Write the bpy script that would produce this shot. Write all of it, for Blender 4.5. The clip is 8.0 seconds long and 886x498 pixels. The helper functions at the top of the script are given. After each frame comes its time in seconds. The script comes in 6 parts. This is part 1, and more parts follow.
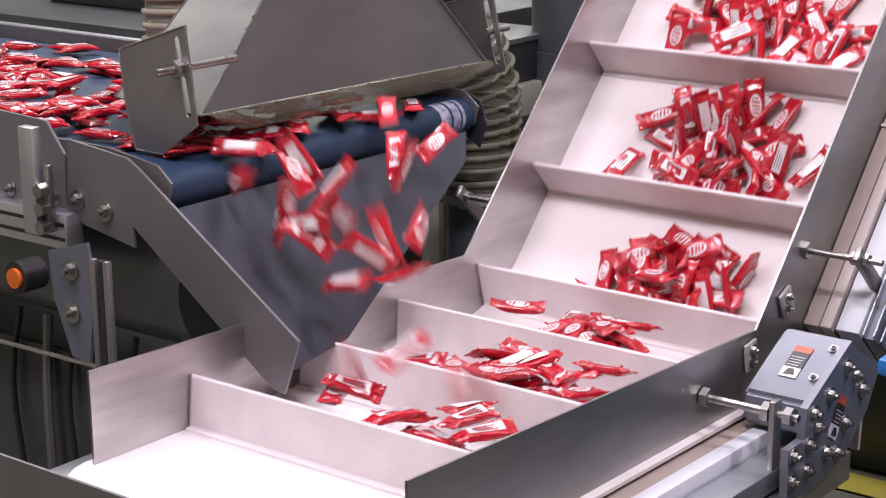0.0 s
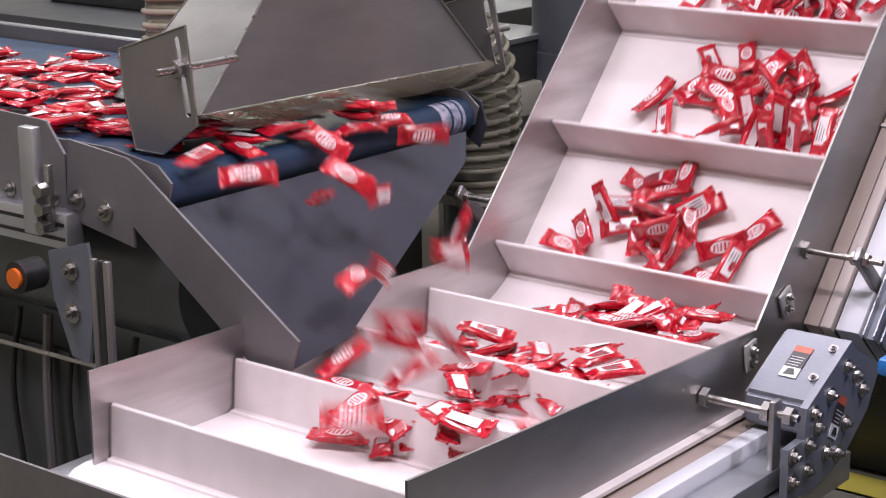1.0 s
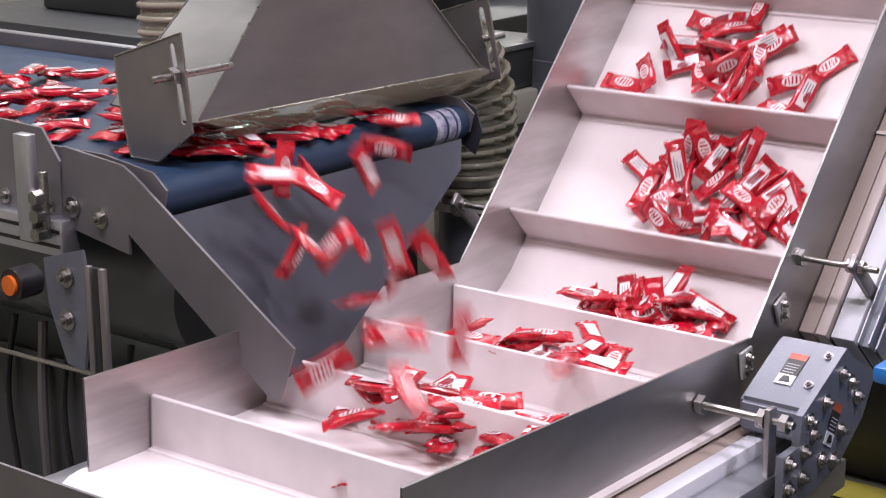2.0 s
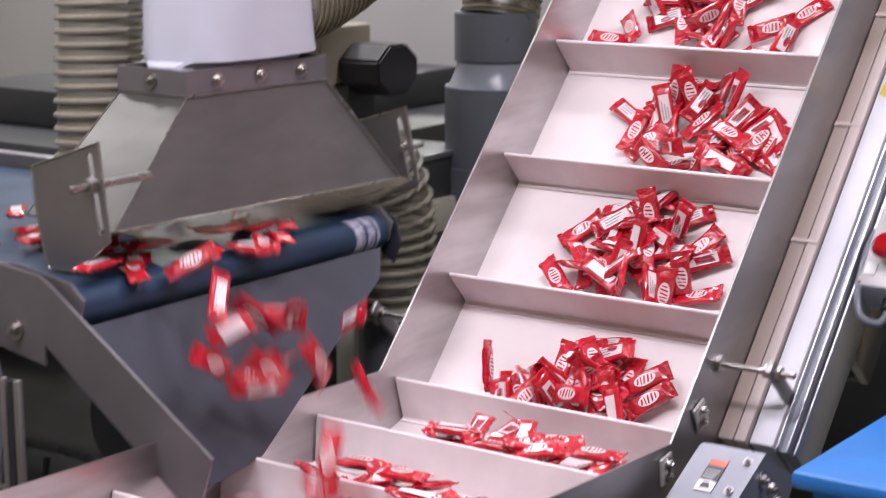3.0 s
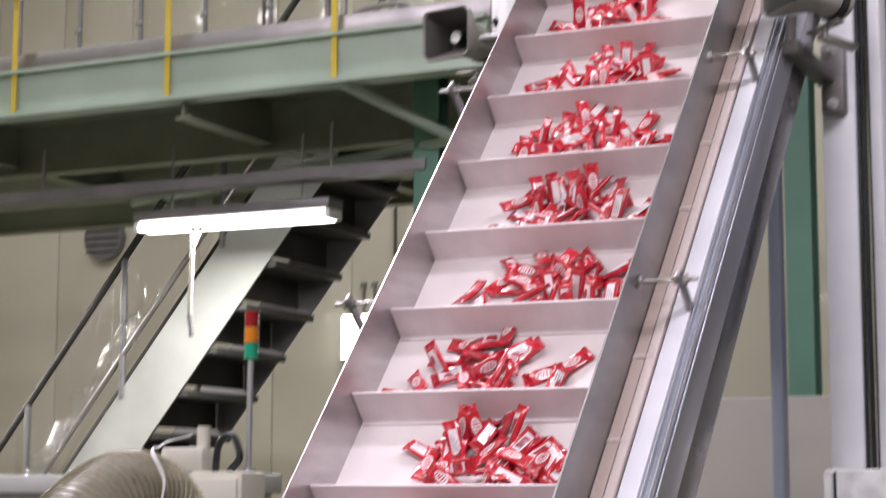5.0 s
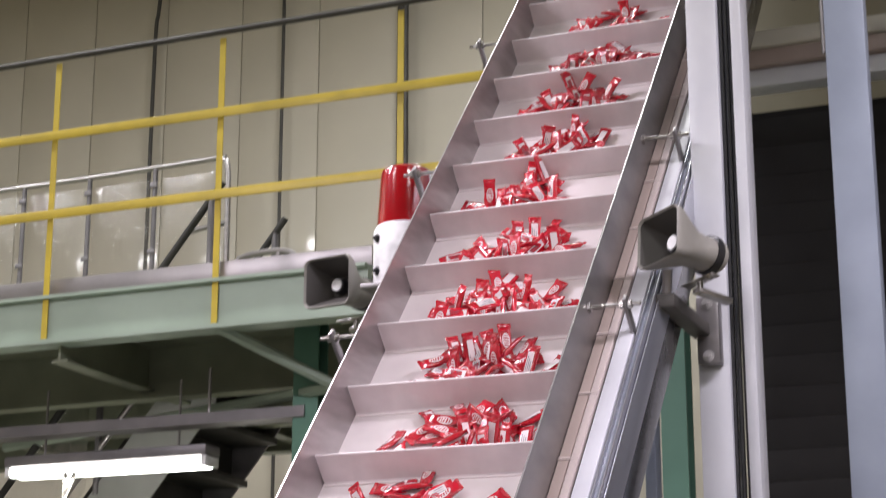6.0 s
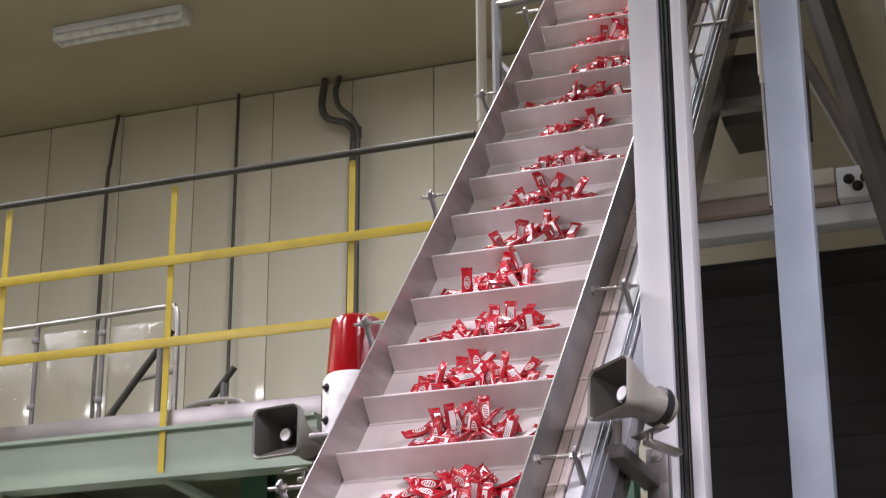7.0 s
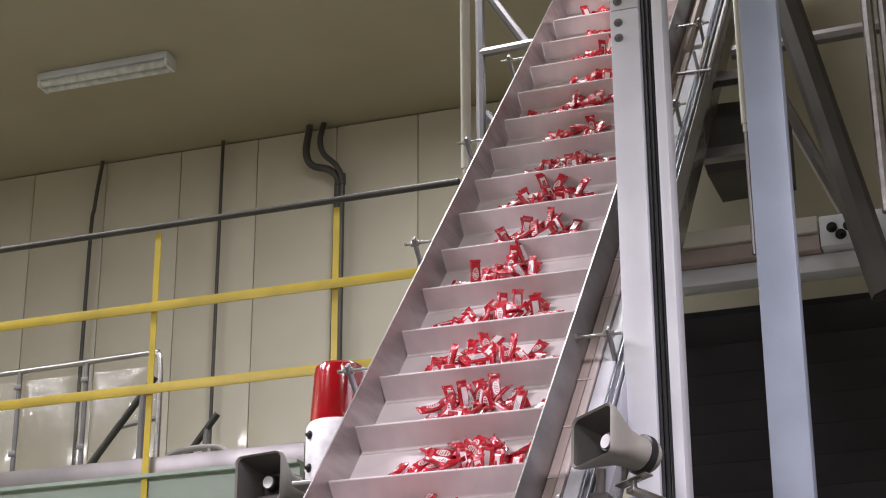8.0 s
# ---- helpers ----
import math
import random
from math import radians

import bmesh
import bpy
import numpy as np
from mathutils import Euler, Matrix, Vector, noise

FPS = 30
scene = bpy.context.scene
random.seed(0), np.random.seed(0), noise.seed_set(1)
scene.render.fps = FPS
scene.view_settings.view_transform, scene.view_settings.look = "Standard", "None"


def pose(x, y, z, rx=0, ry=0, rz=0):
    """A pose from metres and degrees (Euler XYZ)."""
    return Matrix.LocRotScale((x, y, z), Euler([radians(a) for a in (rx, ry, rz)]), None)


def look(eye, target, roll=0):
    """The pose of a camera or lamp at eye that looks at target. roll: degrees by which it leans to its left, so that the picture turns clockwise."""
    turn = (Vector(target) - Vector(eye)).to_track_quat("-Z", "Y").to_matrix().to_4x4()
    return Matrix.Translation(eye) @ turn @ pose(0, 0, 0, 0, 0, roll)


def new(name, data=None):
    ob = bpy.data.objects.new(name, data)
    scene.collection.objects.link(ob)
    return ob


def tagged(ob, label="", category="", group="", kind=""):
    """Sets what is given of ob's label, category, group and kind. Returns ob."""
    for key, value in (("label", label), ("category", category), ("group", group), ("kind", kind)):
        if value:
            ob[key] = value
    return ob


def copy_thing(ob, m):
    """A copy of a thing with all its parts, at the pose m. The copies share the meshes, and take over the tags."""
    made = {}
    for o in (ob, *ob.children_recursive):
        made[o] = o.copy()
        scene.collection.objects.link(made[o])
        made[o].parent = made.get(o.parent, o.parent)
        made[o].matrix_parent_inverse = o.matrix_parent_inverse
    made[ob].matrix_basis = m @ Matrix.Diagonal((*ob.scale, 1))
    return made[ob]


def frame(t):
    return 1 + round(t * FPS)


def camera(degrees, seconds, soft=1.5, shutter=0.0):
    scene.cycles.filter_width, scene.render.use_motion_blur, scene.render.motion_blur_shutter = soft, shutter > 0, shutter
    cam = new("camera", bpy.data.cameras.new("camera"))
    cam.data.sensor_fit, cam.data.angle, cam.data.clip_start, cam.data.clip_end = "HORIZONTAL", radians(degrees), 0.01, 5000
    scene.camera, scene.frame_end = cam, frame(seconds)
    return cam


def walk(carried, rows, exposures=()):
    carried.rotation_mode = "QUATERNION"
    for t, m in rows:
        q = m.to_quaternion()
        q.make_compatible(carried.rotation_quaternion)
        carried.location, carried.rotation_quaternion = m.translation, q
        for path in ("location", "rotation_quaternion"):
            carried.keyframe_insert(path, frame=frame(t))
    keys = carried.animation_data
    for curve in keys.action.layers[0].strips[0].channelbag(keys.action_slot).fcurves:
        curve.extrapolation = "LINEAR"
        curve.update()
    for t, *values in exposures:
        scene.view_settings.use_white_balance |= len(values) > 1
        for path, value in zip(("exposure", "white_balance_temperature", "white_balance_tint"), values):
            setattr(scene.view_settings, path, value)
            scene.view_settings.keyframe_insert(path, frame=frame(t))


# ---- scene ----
cam = camera(27.13, 8.0, soft=1.1, shutter=0.45)

EYE = (1.572, -2.672, 1.604)


def aim(elevation, yaw, roll):
    """Camera pose at the operator's stand: elevation up, yaw towards -x, roll, in degrees."""
    return pose(*EYE) @ pose(0, 0, 0, 0, 0, yaw) @ pose(0, 0, 0, 90 + elevation, 0, 0) @ pose(0, 0, 0, 0, 0, roll)


walk(cam, [(0.0, aim(-15.21, 38.44, -0.55)), (0.5, aim(-15.21, 38.44, -0.55)), (1.0, aim(-15.21, 38.44, -0.55)),
           (1.5, aim(-15.18, 38.42, -0.55)), (1.7, aim(-15.11, 38.41, -0.55)), (2.8, aim(-12.90, 36.56, -0.25)),
           (3.0, aim(-11.62, 35.68, -0.25)), (3.5, aim(-7.93, 33.06, -0.28)), (4.0, aim(-2.96, 30.29, -0.28)),
           (4.5, aim(2.46, 27.86, -0.10)), (5.0, aim(7.56, 25.61, 0.05)), (5.2, aim(9.39, 24.57, 0.0)),
           (6.3, aim(17.02, 21.22, -0.05)), (6.5, aim(18.04, 20.90, -0.12)), (7.0, aim(19.96, 20.16, -0.15)),
           (7.5, aim(21.06, 19.68, -0.14)), (8.0, aim(21.43, 19.62, -0.18))],
     exposures=[(0.0, 0.0), (3.0, 0.0), (5.2, 0.0), (8.0, 0.0)])

# ---- light ----
world = bpy.data.worlds.new("hall_air")
scene.world = world
world.use_nodes = True
world.node_tree.nodes["Background"].inputs[0].default_value = (0.9, 0.92, 1.0, 1)
world.node_tree.nodes["Background"].inputs[1].default_value = 0.10


def area_lamp(name, at, sx, sy, watts, target=None, colour=(0.955, 0.86, 1.0)):
    data = bpy.data.lights.new(name, "AREA")
    data.shape, data.size, data.size_y, data.energy, data.color = "RECTANGLE", sx, sy, watts, colour
    ob = new(name, data)
    ob.matrix_world = look(at, target or (at[0], at[1] + 0.001, at[2] - 1))
    return ob


# Fluorescent battens over the line and along the hall; their casings are built further down.
BATTENS = [(0.9, -1.6, 3.6), (-0.9, -1.9, 3.6), (2.4, 0.6, 4.4), (-1.9, 1.3, 4.6)]
for b in BATTENS:
    area_lamp("batten_light", (b[0], b[1], b[2] - 0.06), 1.2, 0.2, 57 if b[2] < 4 else 98)
CEILING_LAMPS = [(-6.4, 1.5), (-1.6, 5.6), (-3.9, 3.2), (-6.3, 3.2), (-0.6, 3.2), (2.6, -2.5), (-3.9, -2.5)]
for x, y in CEILING_LAMPS:
    area_lamp("ceiling_light", (x, y, 6.9), 1.2, 0.25, 67, colour=(0.97, 0.965, 1.0))
for x, watts in ((-2.93, 52), (-5.35, 85)):
    area_lamp("stair_light", (x, 4.5, 2.80), 1.0, 0.15, watts, colour=(1.0, 0.98, 0.94))

# ---- materials ----


def material(name, colour, rough=0.5, metal=0.0, colour2=None, scale=6.0, detail=4.0, grain=180.0, bump=0.06, stretch=(1, 1, 1),
             coat=0.0, transmission=0.0, emit=0.0, rough_var=0.12, spread=0.12, random_hue=0.0, coat_rough=0.12, alpha=1.0):
    """Principled surface with two scales of variation (blotches and fine grain), in metres."""
    m = bpy.data.materials.new(name)
    m.use_nodes = True
    nt = m.node_tree
    n, links = nt.nodes, nt.links
    p = n["Principled BSDF"]
    tex = n.new("ShaderNodeTexCoord")
    mp = n.new("ShaderNodeMapping")
    mp.inputs["Scale"].default_value = stretch
    links.new(tex.outputs["Object"], mp.inputs["Vector"])
    big = n.new("ShaderNodeTexNoise")
    big.inputs["Scale"].default_value, big.inputs["Detail"].default_value = scale, detail
    fine = n.new("ShaderNodeTexNoise")
    fine.inputs["Scale"].default_value, fine.inputs["Detail"].default_value = grain, 2.0
    for q in (big, fine):
        links.new(mp.outputs["Vector"], q.inputs["Vector"])
    mix = n.new("ShaderNodeMix")
    mix.data_type = "RGBA"
    c2 = colour2 or tuple(max(0.0, c * (1 - 2.2 * spread)) for c in colour)
    mix.inputs["A"].default_value, mix.inputs["B"].default_value = (*colour, 1), (*c2, 1)
    ramp = n.new("ShaderNodeMapRange")
    ramp.inputs["From Min"].default_value, ramp.inputs["From Max"].default_value = 0.38, 0.68
    links.new(big.outputs["Fac"], ramp.inputs["Value"])
    links.new(ramp.outputs["Result"], mix.inputs["Factor"])
    out = mix.outputs["Result"]
    if random_hue:
        info = n.new("ShaderNodeObjectInfo")
        hsv = n.new("ShaderNodeHueSaturation")
        mr = n.new("ShaderNodeMapRange")
        mr.inputs["To Min"].default_value, mr.inputs["To Max"].default_value = 1 - random_hue, 1 + random_hue
        links.new(info.outputs["Random"], mr.inputs["Value"])
        links.new(mr.outputs["Result"], hsv.inputs["Value"])
        links.new(out, hsv.inputs["Color"])
        out = hsv.outputs["Color"]
    links.new(out, p.inputs["Base Color"])
    rr = n.new("ShaderNodeMapRange")
    rr.inputs["To Min"].default_value, rr.inputs["To Max"].default_value = max(0.04, rough - rough_var), min(1, rough + rough_var)
    links.new(big.outputs["Fac"], rr.inputs["Value"])
    links.new(rr.outputs["Result"], p.inputs["Roughness"])
    p.inputs["Metallic"].default_value = metal
    p.inputs["Coat Weight"].default_value = coat
    p.inputs["Coat Roughness"].default_value = coat_rough
    p.inputs["Alpha"].default_value = alpha
    p.inputs["Transmission Weight"].default_value = transmission
    if emit:
        p.inputs["Emission Color"].default_value, p.inputs["Emission Strength"].default_value = (*colour, 1), emit
    if bump:
        b = n.new("ShaderNodeBump")
        b.inputs["Strength"].default_value, b.inputs["Distance"].default_value = bump, 0.004
        links.new(fine.outputs["Fac"], b.inputs["Height"])
        links.new(b.outputs["Normal"], p.inputs["Normal"])
    return m


STEEL = material("brushed_steel", (0.55, 0.53, 0.53), 0.36, 1.0, (0.42, 0.40, 0.40), 5, 5, 260, 0.05, (1, 1, 6))
STEEL_DULL = material("dull_steel", (0.36, 0.34, 0.34), 0.45, 0.9, (0.26, 0.25, 0.25), 4, 5, 240, 0.05)
STEEL_DARK = material("dark_steel", (0.235, 0.222, 0.232), 0.48, 0.6, (0.18, 0.172, 0.18), 5, 5, 260, 0.05)
HOOD_STEEL = material("hood_steel", (0.225, 0.217, 0.21), 0.40, 0.95, (0.155, 0.15, 0.145), 3.5, 5, 240, 0.05, (1, 1, 3))
# Darker than the far wall's steel: reflected dark surroundings are put into the colour.
DIM_REFLECTING_STEEL = material("dim_reflecting_steel", (0.37, 0.355, 0.35), 0.40, 0.95, (0.28, 0.27, 0.265), 4, 5, 240, 0.05, (1, 1, 3))
WORN = material("worn_belt_edge", (0.42, 0.40, 0.50), 0.5, 0.0, (0.10, 0.12, 0.20), 60, 4, 300, 0.05)
CHROME = material("zinc_bolts", (0.47, 0.455, 0.435), 0.30, 1.0, None, 30, 3, 300, 0.03)
CAST = material("grey_enamel", (0.155, 0.166, 0.197), 0.36, 0.2, (0.13, 0.14, 0.166), 6, 4, 200, 0.05)
ALU = material("aluminium_profile", (0.62, 0.63, 0.68), 0.35, 0.9, (0.5, 0.51, 0.56), 4, 4, 300, 0.04, (1, 0.2, 0.2))
WHITE_PLATE = material("white_plate", (0.70, 0.71, 0.76), 0.38, 0.0, (0.60, 0.61, 0.66), 5, 4, 200, 0.03)
BELT = material("white_belt", (0.80, 0.74, 0.74), 0.55, 0.0, (0.72, 0.655, 0.66), 7, 6, 420, 0.08)
CLEAT = material("white_cleat", (0.76, 0.69, 0.70), 0.5, 0.0, (0.64, 0.575, 0.585), 9, 6, 420, 0.06)
WEAR = material("beige_wear_strip", (0.40, 0.325, 0.29), 0.5, 0.0, (0.34, 0.275, 0.245), 6, 4, 200, 0.05, (1, 0.3, 0.3))
WEAR_PALE = material("pale_wear_strip", (0.58, 0.505, 0.48), 0.5, 0.0, (0.52, 0.45, 0.425), 6, 4, 200, 0.05, (1, 0.3, 0.3))
BLUE_BELT = material("blue_belt", (0.013, 0.038, 0.085), 0.5, 0.0, (0.009, 0.028, 0.062), 9, 5, 300, 0.05)
CHUTE = material("chute_liner", (0.055, 0.058, 0.078), 0.36, 0.3, (0.038, 0.041, 0.056), 6, 5, 260, 0.05)
BLACK = material("black_plastic", (0.018, 0.018, 0.02), 0.4, 0.0, None, 10, 3, 200, 0.05)
DARK = material("dark_machine_paint", (0.060, 0.064, 0.067), 0.42, 0.1, (0.042, 0.045, 0.048), 4, 4, 200, 0.05)
RED = material("red_foil", (0.53, 0.006, 0.027), 0.25, 0.0, (0.40, 0.003, 0.012), 45, 3, 110, 0.35, coat=0.7, random_hue=0.16)
PRINT = material("white_print", (0.76, 0.69, 0.70), 0.35, 0.0, (0.74, 0.66, 0.68), 60, 3, 300, 0.05, coat=0.3)
CLOTH = material("white_cloth", (0.62, 0.645, 0.74), 0.6, 0.0, (0.55, 0.57, 0.66), 4, 4, 500, 0.12)
HOSE = material("smoked_hose", (0.21, 0.195, 0.13), 0.34, 0.0, (0.155, 0.14, 0.095), 7, 4, 120, 0.08, transmission=0.40)
HOSE_CLEAR = material("clear_hose", (0.30, 0.28, 0.21), 0.12, 0.0, (0.22, 0.205, 0.15), 7, 4, 120, 0.03, rough_var=0.04, alpha=0.5)
COIL_CLEAR = material("clear_hose_rib", (0.36, 0.34, 0.27), 0.08, 0.0, (0.29, 0.27, 0.21), 9, 3, 120, 0.02, rough_var=0.03, alpha=0.85)
ZINC = material("zinc_plate", (0.58, 0.57, 0.56), 0.45, 0.6, (0.48, 0.47, 0.46), 30, 3, 300, 0.04)
# Darker than the edge beam's green: the deck's underside shade is in the colour.
SHADED_UNDERSIDE = material("shaded_underside", (0.24, 0.26, 0.185), 0.6, 0.0, (0.19, 0.205, 0.145), 3, 5, 120, 0.05)
WIRE = material("hose_wire", (0.27, 0.245, 0.17), 0.12, 0.1, None, 20, 3, 200, 0.05)
PVC = material("grey_pvc", (0.145, 0.158, 0.185), 0.3, 0.0, (0.12, 0.132, 0.156), 5, 4, 200, 0.03)
PVC_PALE = material("pale_grey_pvc", (0.34, 0.37, 0.43), 0.2, 0.0, None, 5, 4, 200, 0.03)
CREAM = material("cream_wall_panel", (0.60, 0.555, 0.46), 0.36, 0.0, (0.54, 0.50, 0.41), 1.1, 5, 90, 0.015, coat=0.4, coat_rough=0.05)
WHITE_WALL = material("white_wall_panel", (0.50, 0.505, 0.49), 0.5, 0.0, (0.43, 0.435, 0.42), 1.2, 5, 90, 0.04)
CEILING = material("olive_ceiling", (0.47, 0.42, 0.30), 0.55, 0.0, (0.42, 0.372, 0.262), 0.9, 5, 60, 0.05)
SEAM = material("panel_joint", (0.27, 0.25, 0.205), 0.6, 0.0, None, 6, 3, 100, 0.05)
GREEN = material("pale_green_steel", (0.36, 0.44, 0.36), 0.45, 0.0, (0.30, 0.37, 0.30), 3, 5, 120, 0.05)
GREEN_DARK = material("green_column_paint", (0.10, 0.22, 0.16), 0.45, 0.0, (0.08, 0.18, 0.13), 3, 5, 120, 0.05)
YELLOW = material("yellow_rail_paint", (0.60, 0.45, 0.05), 0.42, 0.0, (0.48, 0.36, 0.045), 6, 5, 160, 0.05)
YELLOW_PLASTIC = material("yellow_crate_plastic", (0.50, 0.34, 0.02), 0.45, 0.0, (0.42, 0.28, 0.02), 6, 4, 160, 0.05)
BLUE_PLASTIC = material("blue_plastic", (0.015, 0.16, 0.48), 0.4, 0.0, (0.012, 0.12, 0.38), 6, 4, 160, 0.05)
COLUMN = material("pale_grey_column_paint", (0.72, 0.735, 0.77), 0.40, 0.1, (0.63, 0.645, 0.69), 4, 5, 140, 0.05)
TREAD = material("dark_stair_steel", (0.05, 0.048, 0.045), 0.6, 0.2, None, 5, 4, 120, 0.08)
HORN = material("horn_grey", (0.30, 0.29, 0.26), 0.5, 0.0, (0.25, 0.24, 0.21), 8, 4, 160, 0.05)
RED_LENS = material("red_lens", (0.31, 0.003, 0.008), 0.12, 0.0, None, 8, 2, 60, 0.1, coat=0.6)
LENS_GREEN = material("green_lens", (0.01, 0.36, 0.20), 0.2, 0.0, None, 8, 2, 60, 0.05)
LENS_AMBER = material("amber_lens", (0.75, 0.25, 0.01), 0.2, 0.0, None, 8, 2, 60, 0.05)
ORANGE = material("orange_knob", (0.80, 0.17, 0.02), 0.35, 0.0, None, 8, 2, 60, 0.05)
TUBE_GLOW = material("fluorescent_tube", (1.0, 0.98, 0.92), 0.3, 0.0, None, 5, 2, 60, 0.0, emit=9.0)
FLOOR = material("floor_paint", (0.17, 0.17, 0.135), 0.45, 0.0, (0.12, 0.12, 0.095), 1.5, 6, 140, 0.08)
# Near black: the dimness behind the columns is painted into this brown.
BROWN_SHADED = material("shaded_brown_cladding", (0.008, 0.007, 0.0065), 0.85, 0.0, (0.005, 0.0045, 0.004), 2, 5, 100, 0.06)
OLIVE_DARK = material("dark_olive_cladding", (0.33, 0.30, 0.22), 0.5, 0.0, (0.25, 0.227, 0.165), 1.5, 5, 100, 0.06)
STRINGER = material("pale_stringer_paint", (0.38, 0.385, 0.37), 0.45, 0.0, (0.31, 0.315, 0.30), 3, 5, 120, 0.05)
BLUE_COLUMN = material("blue_grey_column_paint", (0.30, 0.345, 0.42), 0.42, 0.1, (0.25, 0.29, 0.355), 4, 5, 140, 0.05)
DARK_BRACE = material("dark_brace_paint", (0.075, 0.07, 0.062), 0.5, 0.1, (0.055, 0.05, 0.045), 5, 5, 160, 0.05)
BOX_CREAM = material("cream_equipment_paint", (0.60, 0.58, 0.50), 0.45, 0.0, (0.54, 0.52, 0.45), 3, 4, 140, 0.05)
CASE_GREY = material("cast_case_paint", (0.50, 0.49, 0.50), 0.42, 0.1, (0.42, 0.41, 0.42), 12, 4, 160, 0.06)
AMBER_FACE = material("amber_button", (0.70, 0.50, 0.14), 0.3, 0.0, None, 8, 2, 60, 0.05)
LABEL_WHITE = material("white_label", (0.85, 0.85, 0.85), 0.45, 0.0, None, 20, 2, 100, 0.02)
LABEL_BLACK = material("black_label", (0.03, 0.025, 0.025), 0.45, 0.0, None, 20, 2, 100, 0.02)
LABEL_RED = material("orange_red_label", (0.55, 0.10, 0.05), 0.45, 0.0, None, 20, 2, 100, 0.02)


CURTAIN = material("smoky_plastic_sheet", (0.20, 0.18, 0.13), 0.14, 0.0, (0.14, 0.125, 0.09), 9, 4, 60, 0.35, rough_var=0.06, alpha=0.26)


def film_material(name, share, rough):
    """Thin clear plastic: see-through with a wrinkled gloss."""
    m = bpy.data.materials.new(name)
    m.use_nodes = True
    nt = m.node_tree
    nt.nodes.remove(nt.nodes["Principled BSDF"])
    clear, gloss, mix = nt.nodes.new("ShaderNodeBsdfTransparent"), nt.nodes.new("ShaderNodeBsdfGlossy"), nt.nodes.new("ShaderNodeMixShader")
    noise, bump = nt.nodes.new("ShaderNodeTexNoise"), nt.nodes.new("ShaderNodeBump")
    noise.inputs["Scale"].default_value, noise.inputs["Detail"].default_value = 9.0, 4.0
    bump.inputs["Strength"].default_value, bump.inputs["Distance"].default_value = 0.6, 0.02
    gloss.inputs["Roughness"].default_value = rough
    mix.inputs[0].default_value = share
    nt.links.new(noise.outputs["Fac"], bump.inputs["Height"])
    nt.links.new(bump.outputs["Normal"], gloss.inputs["Normal"])
    nt.links.new(clear.outputs[0], mix.inputs[1])
    nt.links.new(gloss.outputs[0], mix.inputs[2])
    nt.links.new(mix.outputs[0], nt.nodes["Material Output"].inputs["Surface"])
    return m


FILM = film_material("crumpled_clear_film", 0.18, 0.14)
FILM_FLAT = film_material("flat_clear_film", 0.07, 0.12)
SIDE_GREY = material("side_panel_steel", (0.34, 0.335, 0.34), 0.24, 0.95, (0.28, 0.275, 0.28), 4, 5, 240, 0.05)
BAND_OLIVE = material("olive_band_paint", (0.30, 0.28, 0.12), 0.5, 0.0, (0.25, 0.23, 0.10), 4, 4, 140, 0.05)
PANEL_GREY = material("grey_cream_panel", (0.36, 0.35, 0.31), 0.45, 0.0, (0.30, 0.29, 0.26), 2, 4, 140, 0.05)
DRUM = material("drum_rubber", (0.15, 0.16, 0.17), 0.30, 0.1, (0.11, 0.118, 0.126), 4, 4, 200, 0.05)
FLOOR_MARK = material("yellow_floor_paint", (0.42, 0.37, 0.05), 0.5, 0.0, (0.33, 0.29, 0.05), 5, 5, 140, 0.08)

# ---- builders ----


def thing(name, base, label, category, group="", kind=""):
    ob = new(name)
    ob.location = base
    ob.empty_display_size = 0.05
    return tagged(ob, label, category, group, kind)


def finish(name, bm, mats, smooth=True):
    me = bpy.data.meshes.new(name)
    bmesh.ops.recalc_face_normals(bm, faces=bm.faces)
    bm.to_mesh(me)
    bm.free()
    for m in mats if isinstance(mats, (list, tuple)) else [mats]:
        me.materials.append(m)
    if smooth:
        me.shade_smooth()
        me.set_sharp_from_angle(angle=radians(35))
    return me


def part(name, bm, mat, parent, label=""):
    """Link a bmesh, built in world places, as one mesh under a thing or a part."""
    root = parent
    while root.parent:
        root = root.parent
    bmesh.ops.translate(bm, verts=bm.verts, vec=-root.location)
    ob = new(name, finish(name, bm, mat))
    ob.parent = parent
    return tagged(ob, label)


def solo(name, bm, mat, label, category, group="", kind=""):
    """One mesh that is a whole thing, its origin at its own middle bottom."""
    xs = [v.co for v in bm.verts]
    base = Vector((sum(v.x for v in xs) / len(xs), sum(v.y for v in xs) / len(xs), min(v.z for v in xs)))
    bmesh.ops.translate(bm, verts=bm.verts, vec=-base)
    ob = new(name, finish(name, bm, mat))
    ob.location = base
    return tagged(ob, label, category, group, kind)


def box(bm, lo, hi, bevel=0.0, m=None):
    c = [(a + b) / 2 for a, b in zip(lo, hi)]
    s = [abs(b - a) for a, b in zip(lo, hi)]
    geo = bmesh.ops.create_cube(bm, size=1.0, matrix=Matrix.Translation(c) @ Matrix.Diagonal((*s, 1)))
    verts = geo["verts"]
    if bevel:
        edges = list({e for v in verts for e in v.link_edges})
        out = bmesh.ops.bevel(bm, geom=edges, offset=min(bevel, min(s) * 0.45), segments=2, affect="EDGES", profile=0.5)
        verts = list({v for f in out["faces"] for v in f.verts} | {v for v in verts if v.is_valid})
    if m is not None:
        bmesh.ops.transform(bm, matrix=m, verts=verts)
    return verts


